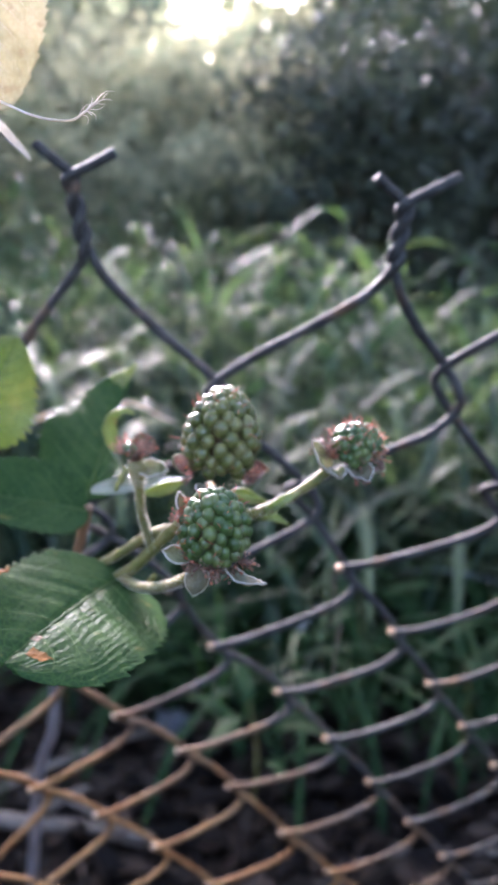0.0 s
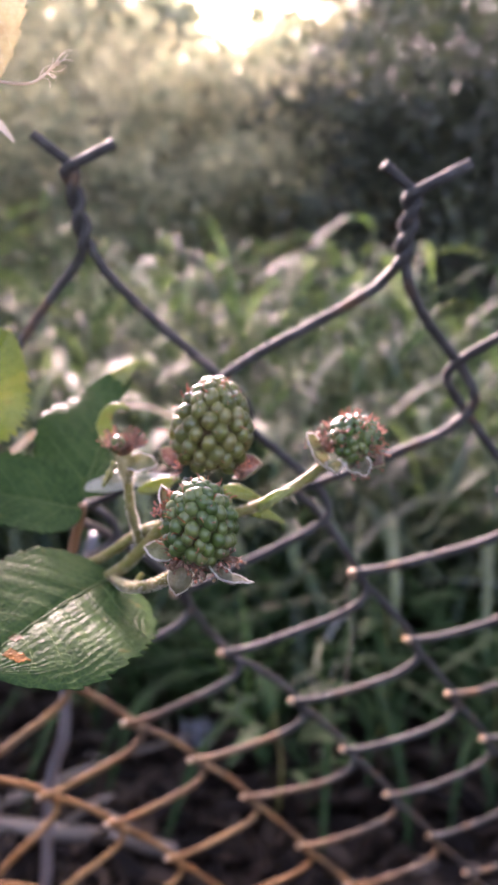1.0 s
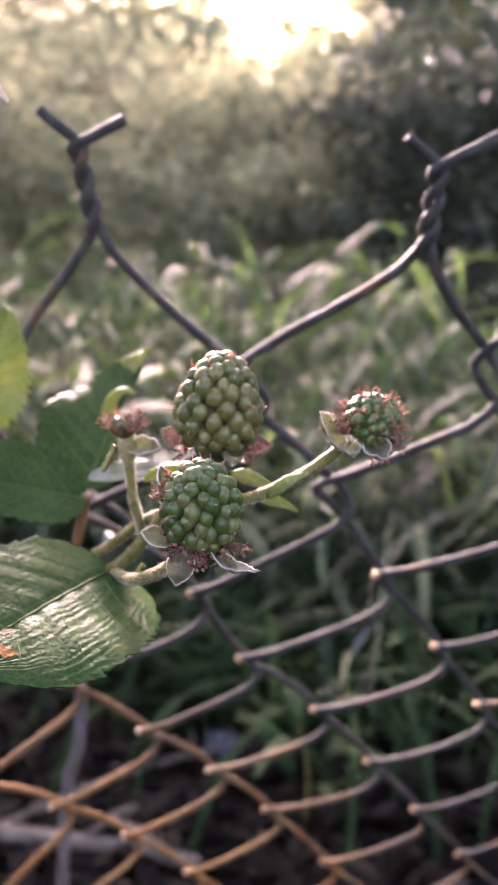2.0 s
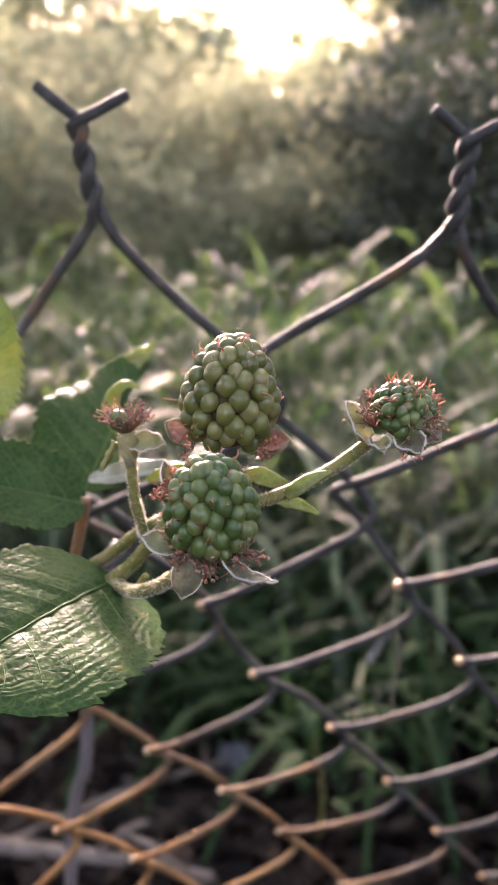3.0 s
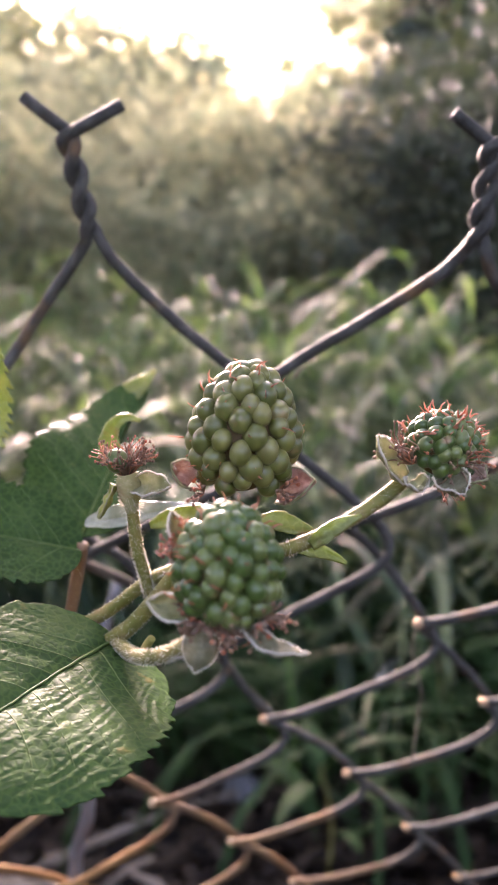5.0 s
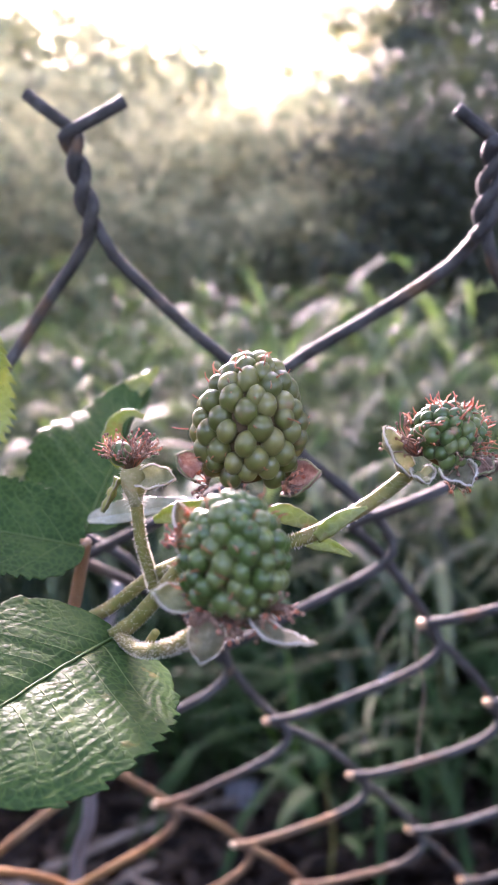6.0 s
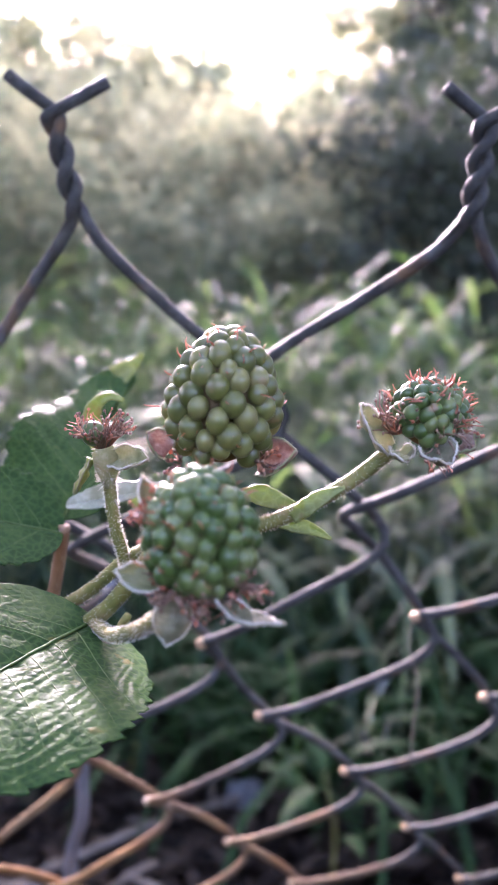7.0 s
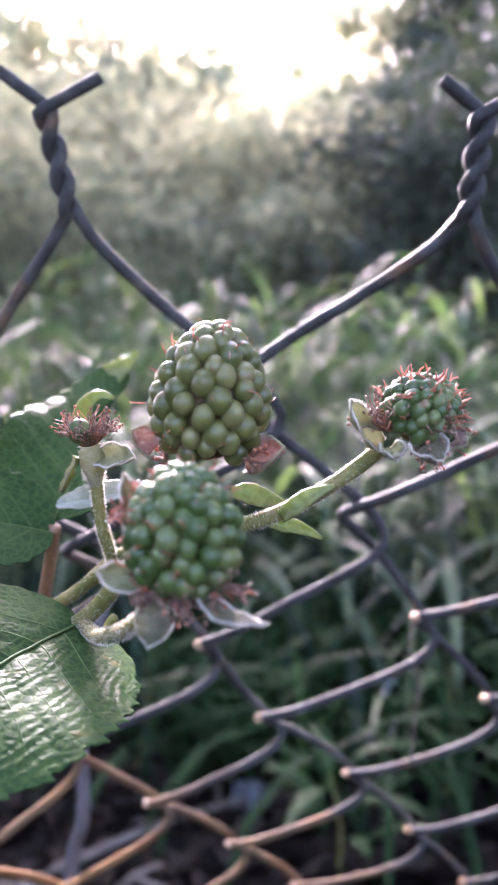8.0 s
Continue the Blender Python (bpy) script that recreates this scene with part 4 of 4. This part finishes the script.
def build_grass():
    rng = random.Random(11)
    spots = []
    for _ in range(1500):                                     # rank grass
        y = 1.75 + 3.2 * rng.random() ** 1.3
        x = rng.uniform(-0.55, 0.55) * (0.7 + y)
        spots.append((x, y, rng.uniform(0.4, 0.88) * (0.8 + 0.06 * y), rng.uniform(0.004, 0.010), rng.uniform(0, 6.283), rng.uniform(0.6, 2.1)))
    for _ in range(1800):                                     # thinner towards the sides
        y = rng.uniform(1.5, 5.5)
        x = rng.choice((-1, 1)) * (0.5 * (0.7 + y) + rng.uniform(0, 3.0))
        spots.append((x, y, rng.uniform(0.4, 0.8), rng.uniform(0.004, 0.010), rng.uniform(0, 6.283), rng.uniform(0.6, 2.1)))
    for _ in range(1500):                                     # high reeds further back
        y = rng.uniform(2.5, 5.2)
        x = rng.uniform(-0.62, 0.10) * y
        spots.append((x, y, rng.uniform(0.75, 1.25), rng.uniform(0.006, 0.013), rng.uniform(0, 6.283), rng.uniform(0.8, 2.3)))
    for _ in range(700):
        y = rng.uniform(2.5, 5.0)
        x = rng.uniform(0.05, 0.6) * y
        spots.append((x, y, rng.uniform(0.55, 0.85), rng.uniform(0.006, 0.012), rng.uniform(0, 6.283), rng.uniform(0.8, 2.3)))
    v, f = blades(spots)
    tagged(solid("grass", v, f, M["grass"]), "tall rank green grass arching behind the fence", "grass", kind="stuff")
    spots = []
    for tuft in range(95):                                     # tufts of broad reed-like blades
        ty = 1.6 + 1.9 * rng.random() ** 1.2
        tx = rng.uniform(-0.5, 0.62) * (0.6 + ty * 0.8)
        lean, tall = rng.uniform(0, 6.283), rng.uniform(0.5, 0.86)
        if tx > 0.15 and ty < 2.1:
            continue
        for _ in range(rng.randint(5, 10)):
            spots.append((tx + rng.gauss(0, 0.03), ty + rng.gauss(0, 0.03), tall * rng.uniform(0.75, 1.0), rng.uniform(0.006, 0.013), rng.gauss(lean, 0.9), rng.uniform(0.7, 2.2)))
    v, f = blades(spots)
    tagged(solid("broad_grass", v, f, M["grass"]), "broad drooping reed-like blades of bright green grass", "grass", kind="stuff")


def build_sedge():
    rng = random.Random(19)
    for _ in range(60):                                       # tufts under the shade of the rest
        ty = rng.uniform(1.3, 1.95)
        tx = rng.uniform(-0.16, 0.46) * (0.4 + ty * 0.6)
        lean, tall = rng.uniform(0, 6.283), rng.uniform(0.28, 0.5) + 0.28 * (ty - 1.3)
        spots = [(tx + rng.gauss(0, 0.02), ty + rng.gauss(0, 0.02), tall * rng.uniform(0.7, 1.0), rng.uniform(0.005, 0.011), rng.gauss(lean, 1.0), rng.uniform(0.8, 2.3)) for _ in range(rng.randint(5, 9))]
        tuft = thing("sedge_tuft", (tx, ty, ground_height(tx, ty)), "dark green sedge tuft in the shade behind the fence", "sedge", group="sedge tufts behind the fence")
        for spot in spots:
            v, f = blades([spot])
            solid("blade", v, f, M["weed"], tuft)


def build_tuft(name, label, category, mat, spots):
    """A few broad blades from one root."""
    x, y = spots[0][:2]
    tuft = thing(name, (x, y, ground_height(x, y)), label, category)
    for spot in spots:
        v, f = blades([spot], 10)
        ob = solid("blade", v, f, mat, tuft)
        mod = ob.modifiers.new("thickness", "SOLIDIFY")
        mod.thickness = 0.0004


def build_near_tufts():
    build_tuft("grass_tuft", "fresh bright green grass blades at the foot of the fence", "grass", M["fresh"],
               [(-0.045, 1.30, 0.21, 0.008, 0.4, 0.5), (-0.030, 1.31, 0.25, 0.009, 1.9, 0.35), (-0.015, 1.30, 0.19, 0.008, 3.4, 0.7), (-0.055, 1.32, 0.23, 0.007, 4.3, 0.5), (0.000, 1.32, 0.16, 0.007, 5.4, 0.9)])
    build_tuft("glaucous_grass_tuft", "pale bluish-white broad grass blades catching the light", "grass", M["glaucous"],
               [(0.135, 1.60, 0.38, 0.010, 0.3, 1.3), (0.150, 1.61, 0.42, 0.011, 5.6, 1.2), (0.170, 1.60, 0.36, 0.009, 4.4, 1.5), (0.120, 1.62, 0.34, 0.009, 2.8, 1.4)])
    build_tuft("dead_grass_tuft", "pale dry upright grass blade in the shade", "grass", M["dry"], [(0.085, 1.30, 0.17, 0.005, 1.0, 0.25), (0.093, 1.31, 0.13, 0.004, 2.2, 0.5)])
    build_tuft("grass_tuft", "tall bright yellow-green blades above the rank grass", "grass", M["fresh"],
               [(0.52, 2.00, 0.86, 0.012, 0.8, 0.25), (0.55, 2.02, 0.80, 0.011, 2.2, 0.3), (0.50, 2.02, 0.78, 0.010, 3.6, 0.4), (0.58, 2.0, 0.84, 0.012, 5.5, 0.35)])


def build_reeds():
    """Leafy reeds: upright culms, each set with broad pointed leaves that arch outwards."""
    rng = random.Random(29)
    verts, faces = [], []
    for n in range(560):
        if n < 260:
            y = 1.55 + 1.5 * rng.random() ** 1.2
            x = rng.uniform(-0.5, 0.52) * (0.5 + 0.75 * y)
            h = rng.uniform(0.42, 0.62) + 0.10 * (y - 1.5)
        else:                                                 # a taller stand further back
            y = rng.uniform(2.2, 3.6)
            x = rng.uniform(-0.36, 0.36) * y
            h = 0.56 + 0.50 * rng.random() ** 1.6 - 0.16 * max(0.0, x)
        foot = Vector((x, y, ground_height(x, y) - 0.01))
        top = foot + Vector((rng.gauss(0, 0.07), rng.gauss(0, 0.07), h))
        culm = [foot.lerp(top, k / 4) for k in range(5)]
        v, f = tube(culm, [0.0032, 0.003, 0.0027, 0.0022, 0.0012], 5)
        o = len(verts)
        verts += v
        faces += [tuple(i + o for i in q) for q in f]
        turn = rng.uniform(0, 6.283)
        for k in range(rng.randint(5, 8)):
            at = foot.lerp(top, 0.42 + 0.58 * (k + rng.random()) / 8)
            a = turn + (math.pi if k % 2 else 0.0) + rng.gauss(0, 0.5)
            out, side = Vector((math.cos(a), math.sin(a), 0)), Vector((-math.sin(a), math.cos(a), 0))
            ln, wd, rise = rng.uniform(0.14, 0.30), rng.uniform(0.006, 0.0125), rng.uniform(0.3, 1.0)
            o = len(verts)
            for i in range(8):
                q = i / 7
                p = at + out * (ln * q) + Vector((0, 0, ln * (rise * q - (0.55 + 0.7 * rise) * q * q)))
                w = wd * math.sin(math.pi * (0.06 + 0.94 * q ** 0.8)) ** 0.8 + 0.0003 if i < 7 else 0.0003
                lift = Vector((0, 0, w * 0.3))
                verts += [p - side * w + lift, p, p + side * w + lift]
            for i in range(7):
                q = o + 3 * i
                faces += [(q, q + 1, q + 4, q + 3), (q + 1, q + 2, q + 5, q + 4)]
    tagged(solid("reeds", verts, faces, M["reed"]), "leafy green reeds with broad arching leaves behind the fence", "reeds", kind="stuff")


build_grass()
build_sedge()
build_near_tufts()
build_reeds()


def build_weed(place, seed, label, leaves=9, size=0.05, height=0.25):
    """A low broad-leaved weed."""
    rng = random.Random(seed)
    place = Vector(place)
    weed = thing("weed", place, label, "weed", group="weeds under the fence")
    top = place + Vector((rng.uniform(-0.03, 0.03), rng.uniform(-0.03, 0.03), height))
    line = spline([place - Vector((0, 0, 0.01)), place.lerp(top, 0.5) + Vector((0.01, 0, 0)), top], 10)
    v, f = tube(line, [0.003 - 0.0002 * k for k in range(10)], 6)
    solid("stalk", v, f, M["stem"], weed)
    for k in range(leaves):
        at = line[3 + k * 7 // leaves]
        a = k * 2.4 + rng.uniform(-0.3, 0.3)
        out = Vector((math.cos(a), math.sin(a), rng.uniform(0.2, 1.0))).normalized()
        side = out.cross(Vector((0, 0, 1))).normalized()
        up = side.cross(out)
        ln = size * rng.uniform(0.8, 1.25)
        verts, faces = [], []
        for i in range(9):
            q = i / 8
            w = ln * 0.11 * math.sin(math.pi * q ** 0.75) ** 0.8 if 0 < q < 1 else 0.0005
            p = at + out * (ln * (0.25 + q)) - Vector((0, 0, ln * 0.35 * q * q))
            verts += [p - side * w + up * w * 0.25, p, p + side * w + up * w * 0.25]
        for i in range(8):
            o = 3 * i
            faces += [(o, o + 1, o + 4, o + 3), (o + 1, o + 2, o + 5, o + 4)]
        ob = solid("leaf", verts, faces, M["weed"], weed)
        mod = ob.modifiers.new("thickness", "SOLIDIFY")
        mod.thickness = 0.0004
    return weed


for n, (x, y, h, sz) in enumerate([(0.02, 1.10, 0.16, 0.12), (0.33, 1.25, 0.18, 0.11), (-0.30, 1.35, 0.2, 0.11), (0.18, 1.35, 0.22, 0.12), (-0.12, 1.5, 0.2, 0.12), (0.08, 1.55, 0.22, 0.13), (0.45, 1.5, 0.2, 0.13)]):
    build_weed((x, y, 0.0), 60 + n, "low broad-leaved green weed in the shade", 9, sz, h)


# ---- forest floor ----
def build_litter():
    rng = random.Random(21)
    verts, faces = [], []
    for k in range(15000):
        y = rng.uniform(0.3, 2.2) if k < 7000 else rng.gauss(0.4, 1.3)
        x = rng.gauss(0.0, 0.6) * (0.6 + 0.5 * y) if k < 7000 else rng.gauss(0.0, 1.7)
        s = rng.uniform(0.012, 0.04)
        a, tilt, roll = rng.uniform(0, 6.283), rng.gauss(0, 0.35), rng.gauss(0, 0.4)
        m = Matrix.Translation((x, y, ground_height(x, y) + rng.uniform(0.003, 0.02))) @ Euler((tilt, roll, a)).to_matrix().to_4x4()
        o = len(verts)
        c = rng.uniform(0.1, 0.5) * s
        verts += [m @ Vector(q) for q in ((-s, 0, 0), (-s * 0.3, s * 0.45, c), (s * 0.5, s * 0.35, c), (s, 0, c * 0.3), (s * 0.5, -s * 0.35, c), (-s * 0.3, -s * 0.45, c), (0, 0, -c * 0.2))]
        faces += [(o, o + 6, o + 1), (o + 1, o + 6, o + 2), (o + 2, o + 6, o + 3), (o + 3, o + 6, o + 4), (o + 4, o + 6, o + 5), (o + 5, o + 6, o)]
    tagged(solid("leaf_litter", verts, faces, M["litter"], smooth=False), "brown fallen leaves with shade put into their tone, scattered on soil", "leaf litter", kind="stuff")


build_litter()


def build_branch(points, r, label, seed):
    line = spline(points, 24)
    rng = random.Random(seed)
    branch = thing("dead_branch", points[0], label, "branch")
    v, f = tube(line, [r * (1 - 0.3 * k / 23) * (1 + 0.1 * noise.noise((k * 0.6, seed, 0))) for k in range(24)], 9)
    solid("branch_wood", v, f, M["wood"], branch)
    for k in (6, 13, 19):
        d = Vector((rng.uniform(-1, 1), rng.uniform(-0.5, 0.5), rng.uniform(0.2, 0.8))).normalized()
        v, f = tube([line[k], line[k] + d * r * 4, line[k] + d * r * 7 + Vector((0, 0, -r))], [r * 0.45, r * 0.35, r * 0.2], 6)
        solid("side_twig", v, f, M["wood"], branch)
    return branch


build_branch([(-0.62, 0.985, 0.035), (-0.40, 1.005, 0.030), (-0.2, 1.01, 0.022), (-0.085, 1.0, 0.016)], 0.013, "grey dead branch lying on the leaf litter", 5)
build_branch([(-0.45, 0.92, 0.02), (-0.25, 1.15, 0.03), (-0.1, 1.3, 0.02)], 0.006, "thin grey dead twig on the leaf litter", 6)
build_branch([(0.05, 0.9, 0.015), (0.2, 1.0, 0.02), (0.42, 1.02, 0.02)], 0.005, "thin brown dead twig on the leaf litter", 7)


def build_scrap():
    """A crumpled pale scrap caught in the weeds."""
    bm = bmesh.new()
    bmesh.ops.create_grid(bm, x_segments=14, y_segments=10, size=0.5)
    for v in bm.verts:
        v.co.x *= 0.055
        v.co.y *= 0.04
        v.co.z = 0.02 * noise.noise(v.co * 30) + 0.012 * noise.noise(v.co * 70)
    bm.transform(Matrix.Translation((-0.105, 1.28, 0.030)) @ Euler((0.7, 0.2, 0.4)).to_matrix().to_4x4())
    me = bpy.data.meshes.new("scrap")
    bm.to_mesh(me)
    bm.free()
    me.polygons.foreach_set("use_smooth", [True] * len(me.polygons))
    me.materials.append(M["pale"])
    ob = new("litter_scrap", me)
    mod = ob.modifiers.new("thickness", "SOLIDIFY")
    mod.thickness = 0.0015
    tagged(ob, "crumpled pale bluish scrap lying among the weeds", "litter")


build_scrap()


# ---- trees and shrubs ----
def foliage(gen, clumps, count, leaf):
    """Many small folded leaves scattered in clumps, as points and faces."""
    c = np.array([q[0] for q in clumps])
    r = np.array([q[1] for q in clumps])
    weight = r ** 2 / (r ** 2).sum()
    pick = gen.choice(len(clumps), count, p=weight)
    d = gen.normal(size=(count, 3)) * np.array([1, 1, 0.8])
    p = c[pick] + d * r[pick][:, None] * 0.52
    p = p[p[:, 2] > 0.03]
    n = len(p)
    ax = gen.normal(size=(n, 3)) + np.array([0, 0, -0.4])
    ax /= np.linalg.norm(ax, axis=1)[:, None]
    sd = np.cross(ax, gen.normal(size=(n, 3)))
    sd /= np.linalg.norm(sd, axis=1)[:, None]
    up = np.cross(ax, sd)
    s = (leaf * gen.uniform(0.6, 1.25, n))[:, None]
    v = np.stack([p, p + ax * s * 0.5 + sd * s * 0.3 + up * s * 0.08, p + ax * s * 0.55 - up * s * 0.03, p + ax * s * 0.5 - sd * s * 0.3 + up * s * 0.08, p + ax * s], 1).reshape(-1, 3)
    o = np.arange(n)[:, None] * 5
    f = np.stack([o + np.array([0, 1, 2]), o + np.array([0, 2, 3]), o + np.array([1, 4, 2]), o + np.array([2, 4, 3])], 1).reshape(-1, 3)
    return v, f.tolist()


def build_tree(place, height, spread, seed, label, leaves=16000, leaf=0.07, name="tree", group="trees behind the grass", category="tree", low=0.12, fill=46, mat="crown", limbs_from=0.12):
    rng = random.Random(seed)
    gen = np.random.default_rng(seed)
    place = Vector(place)
    tree = thing(name, place, label, category, group=group)
    top = place + Vector((rng.uniform(-0.2, 0.2), rng.uniform(-0.2, 0.2), height * 0.86))
    line = spline([place - Vector((0, 0, 0.05)), place.lerp(top, 0.35) + Vector((rng.uniform(-0.1, 0.1), 0, 0)), place.lerp(top, 0.7) + Vector((rng.uniform(-0.1, 0.1), 0, 0)), top], 14)
    r = 0.02 * height
    v, f = tube(line, [r * (1.25 - 1.05 * k / 13) for k in range(14)], 9)
    solid("trunk", v, f, M["bark"], tree)
    clumps = []
    for k in range(11):
        s = limbs_from + (0.97 - limbs_from) * k / 10
        at = line[int(s * 13)]
        a = k * 2.4 + rng.uniform(-0.4, 0.4)
        ln = spread * rng.uniform(0.6, 1.0) * (1.1 - 0.55 * s)
        tip = at + Vector((math.cos(a) * ln, math.sin(a) * ln, ln * rng.uniform(0.0, 0.45)))
        lim = spline([at, at.lerp(tip, 0.5) + Vector((0, 0, -0.06 * ln)), tip], 8)
        v, f = tube(lim, [r * 0.42 * (1 - 0.8 * i / 7) for i in range(8)], 6)
        solid("limb", v, f, M["bark"], tree)
        for e in lim[2:]:
            clumps.append((np.array(e) + gen.normal(size=3) * 0.1 * spread, spread * rng.uniform(0.16, 0.36)))
    for _ in range(fill):
        a, q, z = rng.uniform(0, 6.28), spread * math.sqrt(rng.random()), rng.uniform(low, 0.95)
        wide = math.sqrt(max(0.05, 1 - (2 * abs(z - 0.42)) ** 2.2))
        clumps.append((np.array(place) + np.array([math.cos(a) * q * wide, math.sin(a) * q * wide, height * z]), spread * rng.uniform(0.14, 0.32)))
    v, f = foliage(gen, clumps, leaves, leaf)
    tagged(solid("crown", v, f, M[mat], tree), kind="stuff")
    return tree


# azimuth, distance, height, spread, leaves, leaf length
FOREST = [(-42, 13, 5.6, 3.0, 9000, 0.15), (-34, 14, 6.0, 2.8, 12000, 0.14), (-27, 13.5, 5.8, 2.6, 22000, 0.12), (-21, 14.5, 6.1, 2.5, 24000, 0.12), (-15, 13.5, 5.7, 2.4, 24000, 0.12), (-10, 14.5, 5.9, 2.3, 24000, 0.12),
          (-14.5, 16.5, 4.8, 2.6, 24000, 0.13), (-5, 14, 4.4, 2.2, 22000, 0.12), (-1, 13, 4.3, 1.9, 22000, 0.12), (3, 14.5, 4.8, 2.2, 24000, 0.11), (-1.0, 14.5, 6.8, 1.2, 6000, 0.14), (1.0, 15.5, 7.7, 1.7, 6500, 0.13), (4.5, 14, 7.4, 1.7, 11000, 0.13), (9, 11.5, 7.5, 1.5, 30000, 0.17), (17, 11, 8.2, 2.6, 42000, 0.19), (22, 12, 8.5, 2.8, 42000, 0.19), (14.5, 15, 9.0, 3.2, 42000, 0.19), (13.5, 17.5, 9.5, 3.2, 30000, 0.22), (18, 17, 10.5, 3.6, 32000, 0.22), (26, 17, 10.5, 3.6, 30000, 0.22), (30, 12, 8.5, 3.0, 16000, 0.15), (40, 12, 8.0, 3.0, 14000, 0.15)]
for n, (az, far, h, sp, count, size) in enumerate(FOREST):
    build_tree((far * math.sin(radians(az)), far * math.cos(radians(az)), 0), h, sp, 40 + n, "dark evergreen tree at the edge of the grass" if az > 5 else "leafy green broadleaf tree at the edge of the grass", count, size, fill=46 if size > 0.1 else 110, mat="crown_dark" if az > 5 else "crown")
# unseen trees added along the path; their crowns block skylight from overhead
for n, (x, y, h, sp) in enumerate([(-3.6, -2.8, 6.4, 3.8), (3.4, -3.2, 6.8, 4.0), (-5.0, 2.6, 6.6, 4.2), (5.0, 2.2, 6.4, 4.2)]):
    build_tree((x, y, 0), h, sp, 140 + n, "unseen leafy tree added so its crown blocks the sky overhead", 14000, 0.22, group="trees along the path", low=0.62, fill=60, limbs_from=0.62)
THICKET = [(-30, 6.4, 2.6), (-24, 7.0, 2.9), (-19, 5.6, 1.9), (-16, 7.2, 2.8), (-12, 6.6, 2.1), (-10, 5.6, 1.5), (-7, 7.0, 2.6), (-3, 5.8, 1.7), (0, 7.0, 2.6), (3, 6.4, 2.0), (6, 5.8, 2.4), (10, 6.6, 3.0), (14, 5.4, 2.6), (18, 6.2, 3.2), (24, 5.6, 2.8), (30, 6.4, 2.8)]
for n, (az, far, h) in enumerate(THICKET):
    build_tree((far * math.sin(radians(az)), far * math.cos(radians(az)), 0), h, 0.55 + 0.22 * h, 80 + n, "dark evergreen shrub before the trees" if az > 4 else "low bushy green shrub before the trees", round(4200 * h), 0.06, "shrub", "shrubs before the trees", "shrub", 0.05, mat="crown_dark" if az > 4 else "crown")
